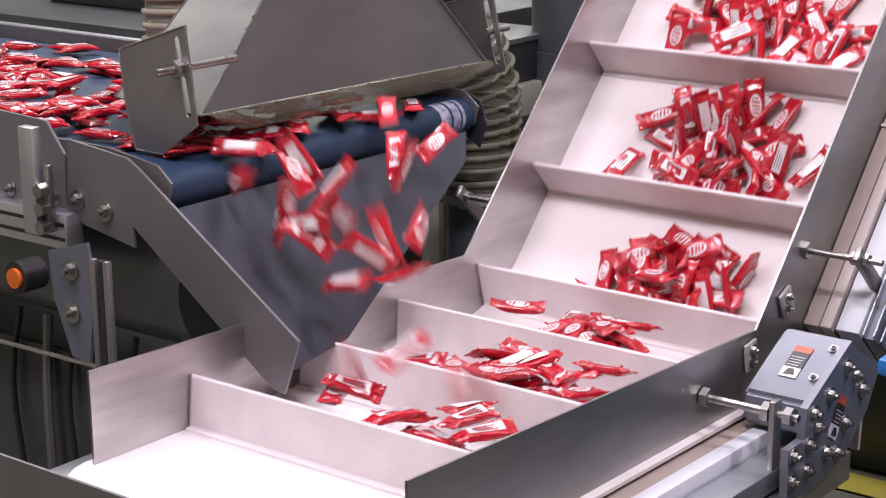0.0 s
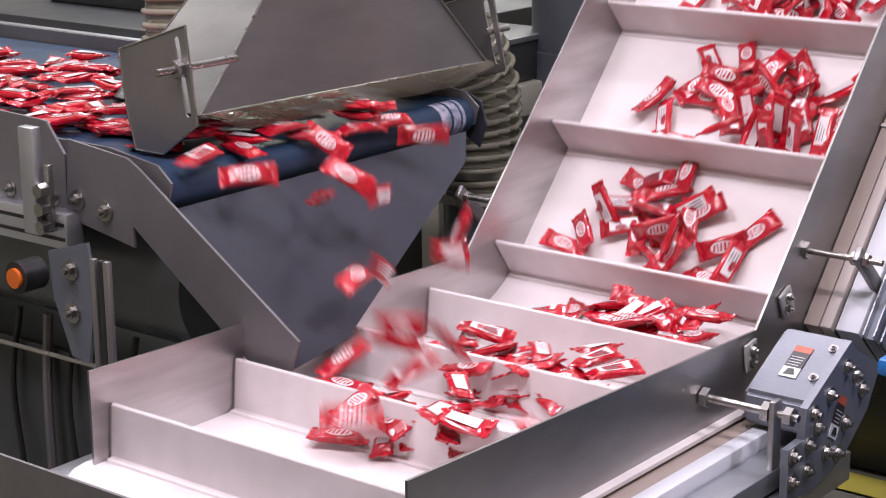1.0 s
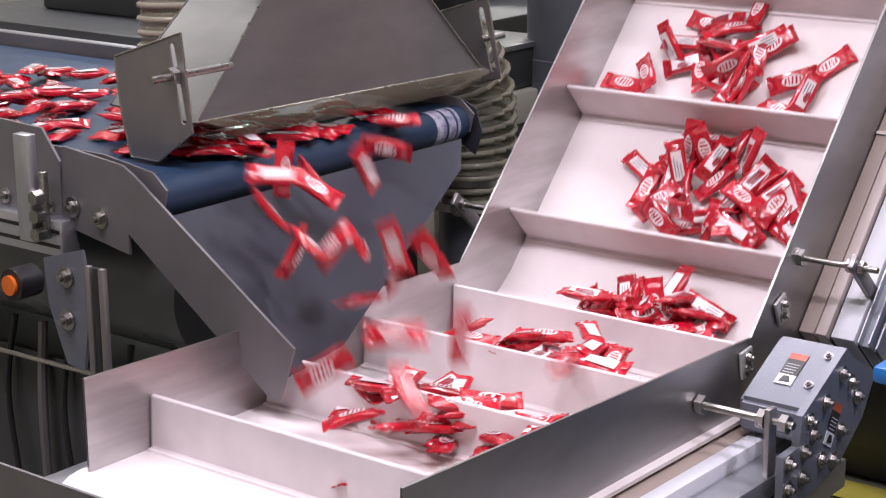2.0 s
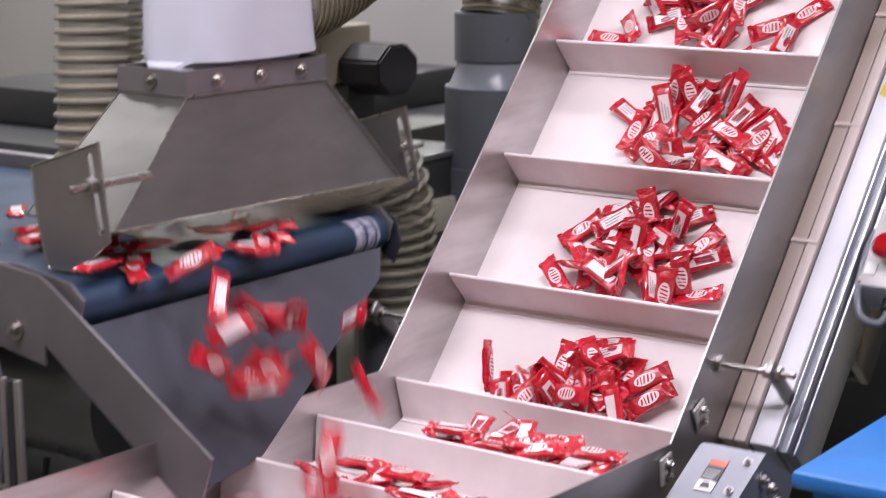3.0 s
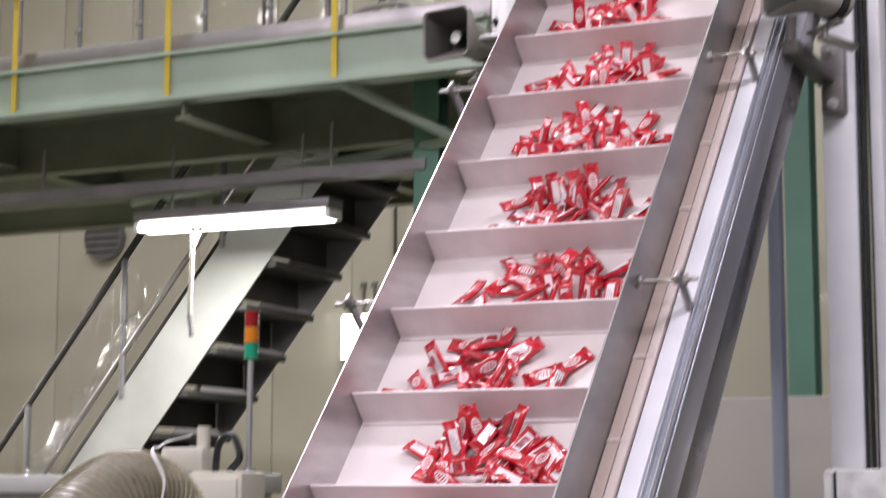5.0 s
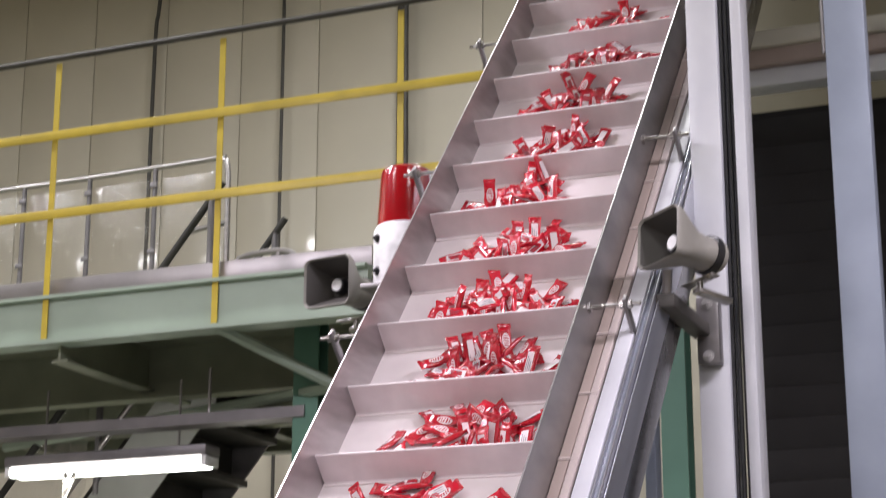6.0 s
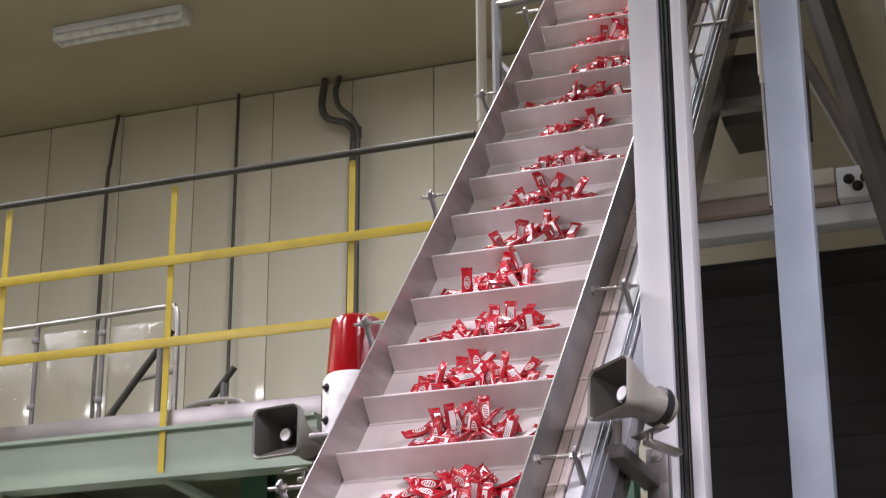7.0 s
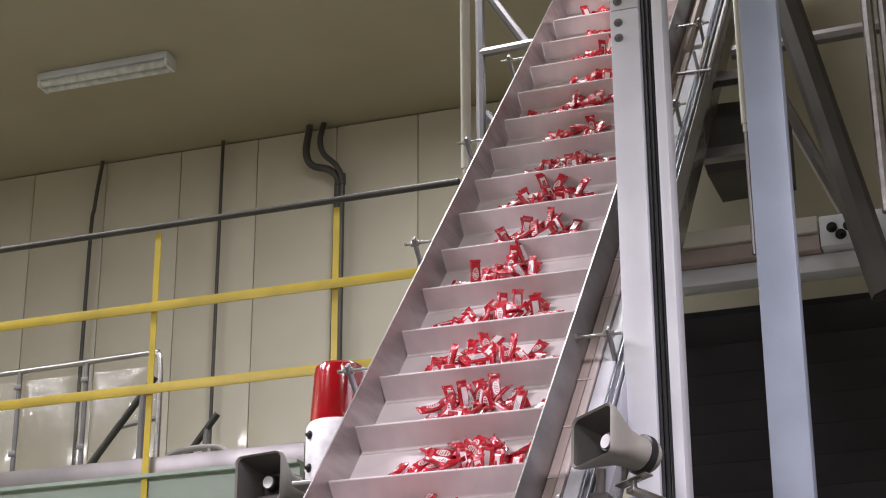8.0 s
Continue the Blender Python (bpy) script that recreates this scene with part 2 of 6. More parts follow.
def rod(bm, a, b, r, seg=12, r2=None):
    a, b = Vector(a), Vector(b)
    d = b - a
    m = Matrix.Translation((a + b) / 2) @ d.to_track_quat("Z", "Y").to_matrix().to_4x4()
    return bmesh.ops.create_cone(bm, cap_ends=True, segments=seg, radius1=r, radius2=r if r2 is None else r2, depth=d.length, matrix=m)["verts"]


def plate(bm, outline, thick, m):
    """A flat plate: outline in its own x, y, thickness along z, laid by m; edges slightly rounded."""
    lower = [bm.verts.new((x, y, -thick / 2)) for x, y in outline]
    f = bm.faces.new(lower)
    out = bmesh.ops.extrude_face_region(bm, geom=[f])
    up = [v for v in out["geom"] if isinstance(v, bmesh.types.BMVert)]
    bmesh.ops.translate(bm, verts=up, vec=(0, 0, thick))
    bmesh.ops.transform(bm, matrix=m, verts=lower + up)
    return lower + up


def holed_plate(bm, outline, hole, thick, m):
    """A flat plate with one hole: both outlines in its own x, y, thickness along z, laid by m."""
    loops = []
    for pts in (outline, hole):
        vs = [bm.verts.new((x, y, -thick / 2)) for x, y in pts]
        loops += [bm.edges.new((vs[k], vs[(k + 1) % len(vs)])) for k in range(len(vs))]
    faces = [f for f in bmesh.ops.triangle_fill(bm, edges=loops, use_beauty=True)["geom"] if isinstance(f, bmesh.types.BMFace)]
    out = bmesh.ops.extrude_face_region(bm, geom=faces)
    bmesh.ops.translate(bm, verts=[v for v in out["geom"] if isinstance(v, bmesh.types.BMVert)], vec=(0, 0, thick))
    bmesh.ops.transform(bm, matrix=m, verts=bm.verts)


def slot_outline(a, b, r, n=6):
    """A round-ended slot from a to b, as points."""
    turn = math.atan2(b[1] - a[1], b[0] - a[0])
    return [(c[0] + r * math.cos(turn + w + math.pi * k / n), c[1] + r * math.sin(turn + w + math.pi * k / n))
            for c, w in ((a, math.pi / 2), (b, -math.pi / 2)) for k in range(n + 1)]


def i_beam(x, y, z0, z1, w, d, web=0.008, flange=0.010):
    """An I-section post, flanges facing y, as one closed shape."""
    a, b = w / 2, d / 2
    bm = bmesh.new()
    plate(bm, [(-a, -b), (a, -b), (a, -b + flange), (web / 2, -b + flange), (web / 2, b - flange), (a, b - flange), (a, b), (-a, b), (-a, b - flange),
               (-web / 2, b - flange), (-web / 2, -b + flange), (-a, -b + flange)], z1 - z0, Matrix.Translation((x, y, (z0 + z1) / 2)))
    return bm


def basis(origin, ex, ey):
    """A frame with its x along ex and y along ey (made square)."""
    ex = Vector(ex).normalized()
    ez = ex.cross(Vector(ey)).normalized()
    ey = ez.cross(ex)
    m = Matrix((ex, ey, ez)).transposed().to_4x4()
    m.translation = Vector(origin)
    return m


def smooth_line(points, n):
    """Points along a Catmull-Rom curve through the given ones."""
    p = [Vector(q) for q in points]
    p = [2 * p[0] - p[1]] + p + [2 * p[-1] - p[-2]]
    out = []
    for i in range(1, len(p) - 2):
        for k in range(n):
            t = k / n
            a, b, c, d = p[i - 1:i + 3]
            out.append(0.5 * ((2 * b) + (c - a) * t + (2 * a - 5 * b + 4 * c - d) * t * t + (3 * b - a - 3 * c + d) * t ** 3))
    return out + [p[-2]]


def sweep(bm, line, radius, seg=20, ribs=0.0, caps=True):
    """A tube along a line; with ribs, every other ring swells by that much."""
    rings = []
    up = Vector((0.13, 0.9, 0.31)).normalized()
    for i, c in enumerate(line):
        t = (line[min(i + 1, len(line) - 1)] - line[max(i - 1, 0)]).normalized()
        u = (up - t * up.dot(t)).normalized()
        w = t.cross(u)
        r = (radius(i / (len(line) - 1)) if callable(radius) else radius) + (ribs if i % 2 else 0.0)
        rings.append([bm.verts.new(c + r * (math.cos(a) * u + math.sin(a) * w)) for a in (2 * math.pi * k / seg for k in range(seg))])
    for a, b in zip(rings, rings[1:]):
        for k in range(seg):
            bm.faces.new((a[k], a[(k + 1) % seg], b[(k + 1) % seg], b[k]))
    if caps:
        bm.faces.new(rings[0])
        bm.faces.new(rings[-1])


def resample(line, step):
    out, left = [line[0]], step
    for a, b in zip(line, line[1:]):
        d = (b - a).length
        pos = 0.0
        while d - pos >= left:
            pos += left
            out.append(a + (b - a) * (pos / d))
            left = step
        left -= d - pos
    return out


def bolt(bm, at, axis, r=0.009):
    """Hexagon head on a washer with a stub of thread."""
    a, n = Vector(at), Vector(axis).normalized()
    rod(bm, a, a + n * 0.002, r * 1.7, 14)
    rod(bm, a + n * 0.002, a + n * (0.002 + r * 0.8), r, 6)
    rod(bm, a + n * (0.002 + r * 0.8), a + n * (0.002 + r * 1.5), r * 0.55, 10)


# ---- the inclined conveyor's own frame ----
ALPHA = radians(47.9)
CA, SA = math.cos(ALPHA), math.sin(ALPHA)
HALF = 0.30            # half the width between the side walls
PITCH = 0.2636         # from cleat to cleat
SPEED = 1.3471 * PITCH
FLAT_Z, FOOT_Z = 0.645, 0.83
TOP_S = 7.4            # where the incline ends
BEND_R = 0.25
BEND_S = (FLAT_Z - FOOT_Z) / SA
TANGENT = BEND_R * math.tan(ALPHA / 2)
U_UP = BEND_S + TANGENT
U_FLAT = U_UP - BEND_R * ALPHA
Y_FLAT = BEND_S * CA - TANGENT


def inc(x, s, n):
    return Vector((x, s * CA - n * SA, FOOT_Z + s * SA + n * CA))


INC = Matrix.Translation((0, 0, FOOT_Z)) @ Matrix.Rotation(ALPHA, 4, "X")


FLAT_GAIN = 0.90       # the slack run on the flat part
NOSE_Y, NOSE_R = -1.10, 0.062
U_NOSE = U_FLAT + (NOSE_Y - Y_FLAT) / FLAT_GAIN


def belt_pose(u):
    """The belt's frame at u metres along it: x across, y along, z off the belt."""
    if u >= U_UP:
        y, z, a = u * CA, FOOT_Z + u * SA, ALPHA
    elif u > U_FLAT:
        a = (u - U_FLAT) / BEND_R
        y, z = Y_FLAT + BEND_R * math.sin(a), FLAT_Z + BEND_R * (1 - math.cos(a))
    elif u >= U_NOSE:
        y, z, a = Y_FLAT + FLAT_GAIN * (u - U_FLAT), FLAT_Z, 0.0
    else:
        a = (U_NOSE - u) / NOSE_R
        if a < math.pi:
            y, z = NOSE_Y - NOSE_R * math.sin(a), FLAT_Z - NOSE_R + NOSE_R * math.cos(a)
        else:
            y, z, a = NOSE_Y + (a - math.pi) * NOSE_R, FLAT_Z - 2 * NOSE_R, math.pi
    return Matrix.Translation((0, y, z)) @ Matrix.Rotation(a, 4, "X")

# ---- hall ----
HX0, HX1, HY0, HY1, HZ = -8.0, 6.0, -6.0, 8.0, 7.06
bm = bmesh.new()
box(bm, (HX0, HY0, -0.1), (HX1, HY1, 0.0))
solo("floor", bm, FLOOR, "worn grey-green painted factory floor", "floor", kind="structure")
bm = bmesh.new()
box(bm, (-0.40, 0.86, 0.004), (1.4, 0.96, 0.006))
solo("floor_marking", bm, FLOOR_MARK, "worn yellow stripe painted on the floor", "floor marking", kind="structure")
bm = bmesh.new()
box(bm, (HX0, HY0, HZ), (HX1, HY1, HZ + 0.12))
solo("ceiling", bm, CEILING, "plain olive-cream hall ceiling", "ceiling", kind="structure")
wall = tagged(new("wall_north"), "cream insulated panel wall with dark vertical joints", "wall", kind="structure")
bm = bmesh.new()
box(bm, (HX0, HY1, 0), (HX1, HY1 + 0.1, HZ))
part("wall_core", bm, SEAM, wall)
PW = 0.60
bm = bmesh.new()
box(bm, (HX0, HY1 - 0.035, 0.02), (HX0 + 0.199, HY1 - 0.001, HZ - 0.01), 0.006)
part("wall_panel", bm, CREAM, wall)
me = None
for k in range(23):
    x = HX0 + 0.205 + k * PW
    if me is None:
        bm = bmesh.new()
        box(bm, (0.0, HY1 - 0.035, 0.02), (PW - 0.006, HY1 - 0.001, HZ - 0.01), 0.004)
        ob = part("wall_panel", bm, CREAM, wall)
        me = ob.data
    else:
        ob = new("wall_panel", me)
        ob.parent = wall
    ob.location = (x, 0, 0)
for nm, lo, hi in (("wall_west", (HX0 - 0.1, HY0, 0), (HX0, HY1, HZ)), ("wall_east", (HX1, HY0, 0), (HX1 + 0.1, HY1, HZ)),
                   ("wall_south", (HX0, HY0 - 0.1, 0), (HX1, HY0, HZ))):
    bm = bmesh.new()
    box(bm, lo, hi)
    solo(nm, bm, CREAM, "plain cream panel wall closing the hall", "wall", kind="structure")

# ---- cleated incline conveyor ----
conveyor = thing("incline_conveyor", (0, 0.6, 0), "stainless steel incline conveyor with white cleated belt", "conveyor")


def path_sheet(x0, x1, us, n0, n1):
    """A sheet that follows the belt's run, from n0 to n1 off it."""
    bm = bmesh.new()
    rows = []
    for u in us:
        b = belt_pose(u)
        rows.append([bm.verts.new(b @ Vector((x, 0, n))) for x, n in ((x0, n0), (x1, n0), (x1, n1), (x0, n1))])
    for a, b in zip(rows, rows[1:]):
        for k in range(4):
            bm.faces.new((a[k], a[(k + 1) % 4], b[(k + 1) % 4], b[k]))
    bm.faces.new(rows[0])
    bm.faces.new(rows[-1])
    return bm


BEND_US = [U_FLAT + (U_UP - U_FLAT) * k / 10 for k in range(11)]
NOSE_US = [U_NOSE - NOSE_R * math.pi * (10 - k) / 10 for k in range(11)]
part("belt", path_sheet(-HALF - 0.02, HALF + 0.02, [NOSE_US[0] - 0.6] + NOSE_US + BEND_US + [TOP_S], -0.006, 0.0), BELT, conveyor, "white food-grade conveyor belt")


def side_wall(x0, x1, top, y_start, z_start, top_far):
    """Side wall: a sheet with a mitred foot, its top edge a little higher at the loading end."""
    bend_s = ((z_start[1] - FOOT_Z) - top * CA) / SA
    yb = bend_s * CA - top * SA
    outline = [(y_start, FLAT_Z - 0.03), (y_start, z_start[0]), (yb, z_start[1])]
    e = inc(0, top_far, top)
    outline += [(e.y, e.z)]
    e = inc(0, top_far, -0.03)
    outline += [(e.y, e.z), (BEND_S * CA + 0.03, FLAT_Z - 0.03)]
    bm = bmesh.new()
    plate(bm, outline, x1 - x0, basis(((x0 + x1) / 2, 0, 0), (0, 1, 0), (0, 0, 1)))
    return bm


part("side_wall", side_wall(HALF, HALF + 0.004, 0.187, -1.145, (0.786, 0.757), TOP_S), DIM_REFLECTING_STEEL, conveyor, "tall brushed steel side wall")
part("side_wall", side_wall(-HALF - 0.004, -HALF, 0.139, -1.100, (0.783, 0.760), TOP_S), STEEL, conveyor, "brushed steel side wall")
# strips and covers beside the belt, on the operator's side
def strip(name, x0, x1, n0, n1, mat, label, s0=U_UP - 0.05, s1=TOP_S, bevel=0.003):
    bm = bmesh.new()
    box(bm, (x0, s0, n0), (x1, s1, n1), bevel, INC)
    part(name, bm, mat, conveyor, label)


strip("wear_strip", 0.305, 0.332, -0.05, 0.060, WEAR, "tan plastic wear strip")
strip("wear_strip", 0.334, 0.354, -0.05, 0.062, WEAR_PALE, "beige plastic wear strip")
strip("slot_filler", 0.354, 0.361, -0.05, 0.050, BLACK, "dark gap between the strips")
strip("cover_plate", 0.361, 0.401, -0.05, 0.062, WHITE_PLATE, "pale grey cover plate")
strip("slot_filler", 0.401, 0.406, -0.05, 0.045, BLACK, "dark gap beside the rail")
strip("profile_rail", 0.406, 0.4095, -0.03, 0.062, ALU, "aluminium profile lip", bevel=0.001)
strip("profile_rail", 0.4095, 0.4235, -0.03, 0.050, PVC_PALE, "blue-grey profile channel", bevel=0.001)
strip("profile_rail", 0.4235, 0.4270, -0.03, 0.062, ALU, "aluminium profile lip", bevel=0.001)
strip("profile_rail", 0.4270, 0.4310, -0.03, 0.038, STEEL_DARK, "dark profile groove", bevel=0.001)
strip("profile_rail", 0.4310, 0.4350, -0.04, 0.048, ALU, "aluminium profile lip", bevel=0.001)
strip("side_panel", 0.402, 0.420, -0.165, -0.03, SIDE_GREY, "plain steel side panel", 0.05)
# pale bars across the wear strips: joints with their highlights painted in
for k in range(22):
    bm = bmesh.new()
    box(bm, (0.306, 0.18 + 0.235 * k, 0.0605), (0.353, 0.186 + 0.235 * k, 0.0635), 0, INC)
    part("joint_highlight", bm, WEAR_PALE, conveyor, "pale bar for a joint in the wear strips and its highlight")
strip("under_pan", -0.30, 0.401, -0.160, -0.146, STEEL_DARK, "dark under pan", 0.05)
strip("profile_rail", -0.41, -0.33, -0.10, -0.012, ALU, "aluminium profile rail")
strip("side_panel", -0.40, -0.385, -0.135, -0.10, STEEL_DARK, "dark painted side panel", 0.05)
# flat part beside the belt
def flat_strip(name, x0, x1, z0, z1, mat, label, y0=-1.18, y1=Y_FLAT + 0.02):
    bm = bmesh.new()
    box(bm, (x0, y0, z0), (x1, y1, z1), 0.003)
    part(name, bm, mat, conveyor, label)


flat_strip("wear_strip", 0.305, 0.345, FLAT_Z - 0.06, FLAT_Z - 0.012, WEAR, "beige plastic wear strip")
flat_strip("cover_plate", 0.347, 0.375, FLAT_Z - 0.06, FLAT_Z - 0.008, WHITE_PLATE, "pale grey cover plate")
flat_strip("profile_rail", 0.377, 0.43, FLAT_Z - 0.062, FLAT_Z - 0.03, ALU, "aluminium profile rail")
flat_strip("profile_rail", 0.377, 0.44, FLAT_Z - 0.115, FLAT_Z - 0.068, ALU, "aluminium profile rail")
flat_strip("profile_web", 0.375, 0.425, FLAT_Z - 0.11, FLAT_Z - 0.04, BLACK, "black slot filler")
flat_strip("under_pan", -0.33, 0.375, FLAT_Z - 0.26, FLAT_Z - 0.24, STEEL_DARK, "dark under pan")
flat_strip("profile_rail", -0.40, -0.31, FLAT_Z - 0.12, FLAT_Z - 0.03, ALU, "aluminium profile rail")
for y, zt in ((-1.10, FLAT_Z - 0.12), (-0.55, FLAT_Z - 0.12)):
    for x in (-0.36, 0.40):
        bm = bmesh.new()
        box(bm, (x - 0.03, y - 0.03, 0), (x + 0.03, y + 0.03, zt), 0.004)
        part("leg", bm, ALU, conveyor, "aluminium profile leg")
e = inc(-0.385, 2.6, -0.13)
bm = bmesh.new()
box(bm, (-0.415, e.y - 0.03, 0), (-0.355, e.y + 0.03, e.z + 0.02), 0.004)
part("leg", bm, COLUMN, conveyor, "pale grey support leg")

bm = bmesh.new()
rod(bm, (-0.38, 2.0, 2.3), (0.32, 2.0, 0.0), 0.022, 8)
part("brace", bm, COLUMN, conveyor, "pale grey diagonal brace")
# tie rods through the walls, each with a slotted upright
for s in (-0.10, 0.70, 1.50, 2.30, 3.10, 3.90, 4.70, 5.50):
    for side in (1, -1):
        bm = bmesh.new()
        x0, n0 = side * (HALF + 0.004), 0.14 if side > 0 else 0.118
        reach = 0.130 if side > 0 else 0.11
        rod(bm, inc(x0, s, n0), inc(x0 + side * reach, s, n0), 0.005, 12)
        rod(bm, inc(x0, s, n0), inc(x0 + side * 0.008, s, n0), 0.014, 6)
        rod(bm, inc(x0 + side * (reach - 0.05), s, n0), inc(x0 + side * (reach - 0.042), s, n0), 0.011, 6)
        rod(bm, inc(x0 + side * (reach - 0.03), s, n0), inc(x0 + side * (reach - 0.022), s, n0), 0.011, 6)
        r = part("tie_rod", bm, CHROME, conveyor, "zinc-plated tie rod with nuts")
        bm = bmesh.new()
        box(bm, (x0 + side * (reach - 0.041), s - 0.012, 0.0), (x0 + side * (reach - 0.031), s + 0.012, n0 + 0.02), 0.002, INC)
        part("upright", bm, STEEL_DULL, conveyor, "flat steel upright")
# wall bolts at the bend and the rod on the flat part
def wall_bolt(at, tilt):
    bm = bmesh.new()
    box(bm, (-0.003, -0.017, -0.022), (0.003, 0.017, 0.022), 0.002, Matrix.Translation(at) @ Matrix.Rotation(tilt, 4, "X"))
    ob = part("clamp_plate", bm, ZINC, conveyor, "small zinc clamp plate")
    bm = bmesh.new()
    for dz in (-0.009, 0.009):
        bolt(bm, Vector(at) + Vector((0.003, 0, dz)), (1, 0, 0), 0.006)
    part("bolt", bm, CHROME, ob)


wall_bolt((HALF + 0.008, -0.233, 0.781), ALPHA * 0.5)
wall_bolt((HALF + 0.008, -0.340, 0.724), 0.15)
bm = bmesh.new()
rod(bm, (HALF + 0.004, -0.475, 0.697), (HALF + 0.16, -0.475, 0.697), 0.006)
for dx, rr in ((0.006, 0.015), (0.105, 0.015), (0.14, 0.014)):
    rod(bm, (HALF + dx, -0.475, 0.697), (HALF + dx + 0.012, -0.475, 0.697), rr, 6)
part("tie_rod", bm, CHROME, conveyor, "zinc-plated tie rod with nuts")
bm = bmesh.new()
box(bm, (HALF + 0.118, -0.487, 0.585), (HALF + 0.128, -0.463, 0.717), 0.003)
part("upright", bm, STEEL_DULL, conveyor, "flat steel upright")

# bend housing: enamelled cover with bolted cheek
bm = bmesh.new()
plate(bm, [(-0.410, 0.695), (-0.285, 0.762), (-0.250, 0.715), (-0.295, 0.645), (-0.410, 0.645)], 0.105,
      basis((0.388, 0, 0), (0, 1, 0), (0, 0, 1)))
bmesh.ops.bevel(bm, geom=list(bm.edges), offset=0.006, segments=2, affect="EDGES")
cover = part("bend_cover", bm, CAST, conveyor, "grey enamelled bend cover")
bm = bmesh.new()
plate(bm, [(-0.308, 0.767), (-0.282, 0.745), (-0.205, 0.704), (-0.244, 0.642), (-0.315, 0.591), (-0.420, 0.565), (-0.492, 0.580), (-0.492, 0.653), (-0.447, 0.656), (-0.440, 0.700)], 0.012,
      basis((0.449, 0, 0), (0, 1, 0), (0, 0, 1)))
cheek = part("cheek_plate", bm, CAST, conveyor, "bolted grey cheek plate")
for y, z in ((-0.418, 0.687), (-0.478, 0.640), (-0.431, 0.643), (-0.376, 0.615), (-0.435, 0.605), (-0.318, 0.643), (-0.318, 0.73), (-0.288, 0.709),
             (-0.266, 0.681), (-0.369, 0.701), (-0.405, 0.662), (-0.478, 0.602), (-0.340, 0.603)):
    bm = bmesh.new()
    bolt(bm, (0.455, y, z), (1, 0, 0), 0.0075)
    part("bolt", bm, CHROME, cheek)
for a in ((0.425, -0.365, 0.7195), (0.428, -0.310, 0.749)):
    bm = bmesh.new()
    bolt(bm, a, (0, -0.472, 0.88), 0.0045)
    part("bolt", bm, STEEL_DULL, cover)
# warning labels: white pictogram, black text block, red heading bars
def warning(parent, m):
    for nm, lo, hi, mat in (("warning_label", (-0.014, -0.032), (0.014, -0.012), LABEL_WHITE), ("warning_label", (-0.014, -0.012), (0.014, 0.020), LABEL_BLACK),
                            ("warning_label", (-0.014, 0.020), (0.014, 0.032), LABEL_RED)):
        bm = bmesh.new()
        box(bm, (lo[0], lo[1], 0.0), (hi[0], hi[1], 0.0012), 0, m)
        part(nm, bm, mat, parent)
    for k in range(4):
        bm = bmesh.new()
        y = -0.008 + 0.0055 * k
        box(bm, (-0.011, y, 0.0012), (0.007 + 0.001 * k, y + 0.0011, 0.0018), 0, m)
        part("text_bar", bm, WHITE_PLATE, parent)
    bm = bmesh.new()
    plate(bm, [(-0.008, -0.028), (0.009, -0.026), (0.004, -0.015), (-0.005, -0.016)], 0.0008, m @ Matrix.Translation((0, 0, 0.002)))
    part("pictogram", bm, LABEL_BLACK, parent)


slope = Vector((0, 0.125, 0.067)).normalized()
warning(cover, basis((0.386, -0.345, 0.7305), (1, 0, 0), slope))
warning(cheek, basis((0.4555, -0.345, 0.66), (0, 0.85, -0.5), (0, 0.5, 0.85)))

# ---- feed conveyor, chute and hood ----
ROLL_X, ROLL_Z, ROLL_R = -0.50, 0.945, 0.032
FY0, FY1 = -0.775, -0.005
feed = thing("feed_conveyor", (-1.2, -0.4, 0), "feed conveyor with dark blue belt and steel side frames", "conveyor")
bm = bmesh.new()
rod(bm, (ROLL_X, FY0, ROLL_Z), (ROLL_X, FY1, ROLL_Z), ROLL_R, 24)
box(bm, (-3.7, FY0 + 0.006, ROLL_Z + ROLL_R - 0.004), (ROLL_X, FY1 - 0.006, ROLL_Z + ROLL_R))
box(bm, (-3.7, FY0 + 0.006, ROLL_Z - ROLL_R), (ROLL_X, FY1 - 0.006, ROLL_Z - ROLL_R + 0.004))
belt_b = part("belt", bm, BLUE_BELT, feed, "dark blue belt round its end roller")
for y0, y1 in ((FY1 - 0.095, FY1 - 0.068), (FY1 - 0.060, FY1 - 0.040), (FY1 - 0.034, FY1 - 0.026)):
    bm = bmesh.new()
    rod(bm, (ROLL_X, y0, ROLL_Z), (ROLL_X, y1, ROLL_Z), ROLL_R + 0.0008, 24)
    part("worn_band", bm, WORN, belt_b, "worn whitish band on the belt edge")
for y0, y1 in ((FY0 - 0.006, FY0 - 0.001), (FY1 + 0.001, FY1 + 0.006)):
    bm = bmesh.new()
    plate(bm, [(-3.7, 0.90), (-0.56, 0.90), (-0.47, 0.93), (-0.46, 0.965), (-0.49, 0.99), (-0.60, 1.005), (-3.7, 1.005)], 0.004,
          basis((0, (y0 + y1) / 2, 0), (1, 0, 0), (0, 0, 1)))
    part("side_frame", bm, STEEL_DARK, feed, "steel side frame")
bm = bmesh.new()
box(bm, (-3.7, FY0 - 0.05, 0.835), (-0.66, FY0 - 0.012, 0.895), 0.004)
beam = part("profile_beam", bm, ALU, feed, "aluminium profile beam")
for z in (0.850, 0.874):
    bm = bmesh.new()
    box(bm, (-3.69, FY0 - 0.0512, z), (-0.665, FY0 - 0.0495, z + 0.006))
    part("groove", bm, BLACK, beam, "dark groove")
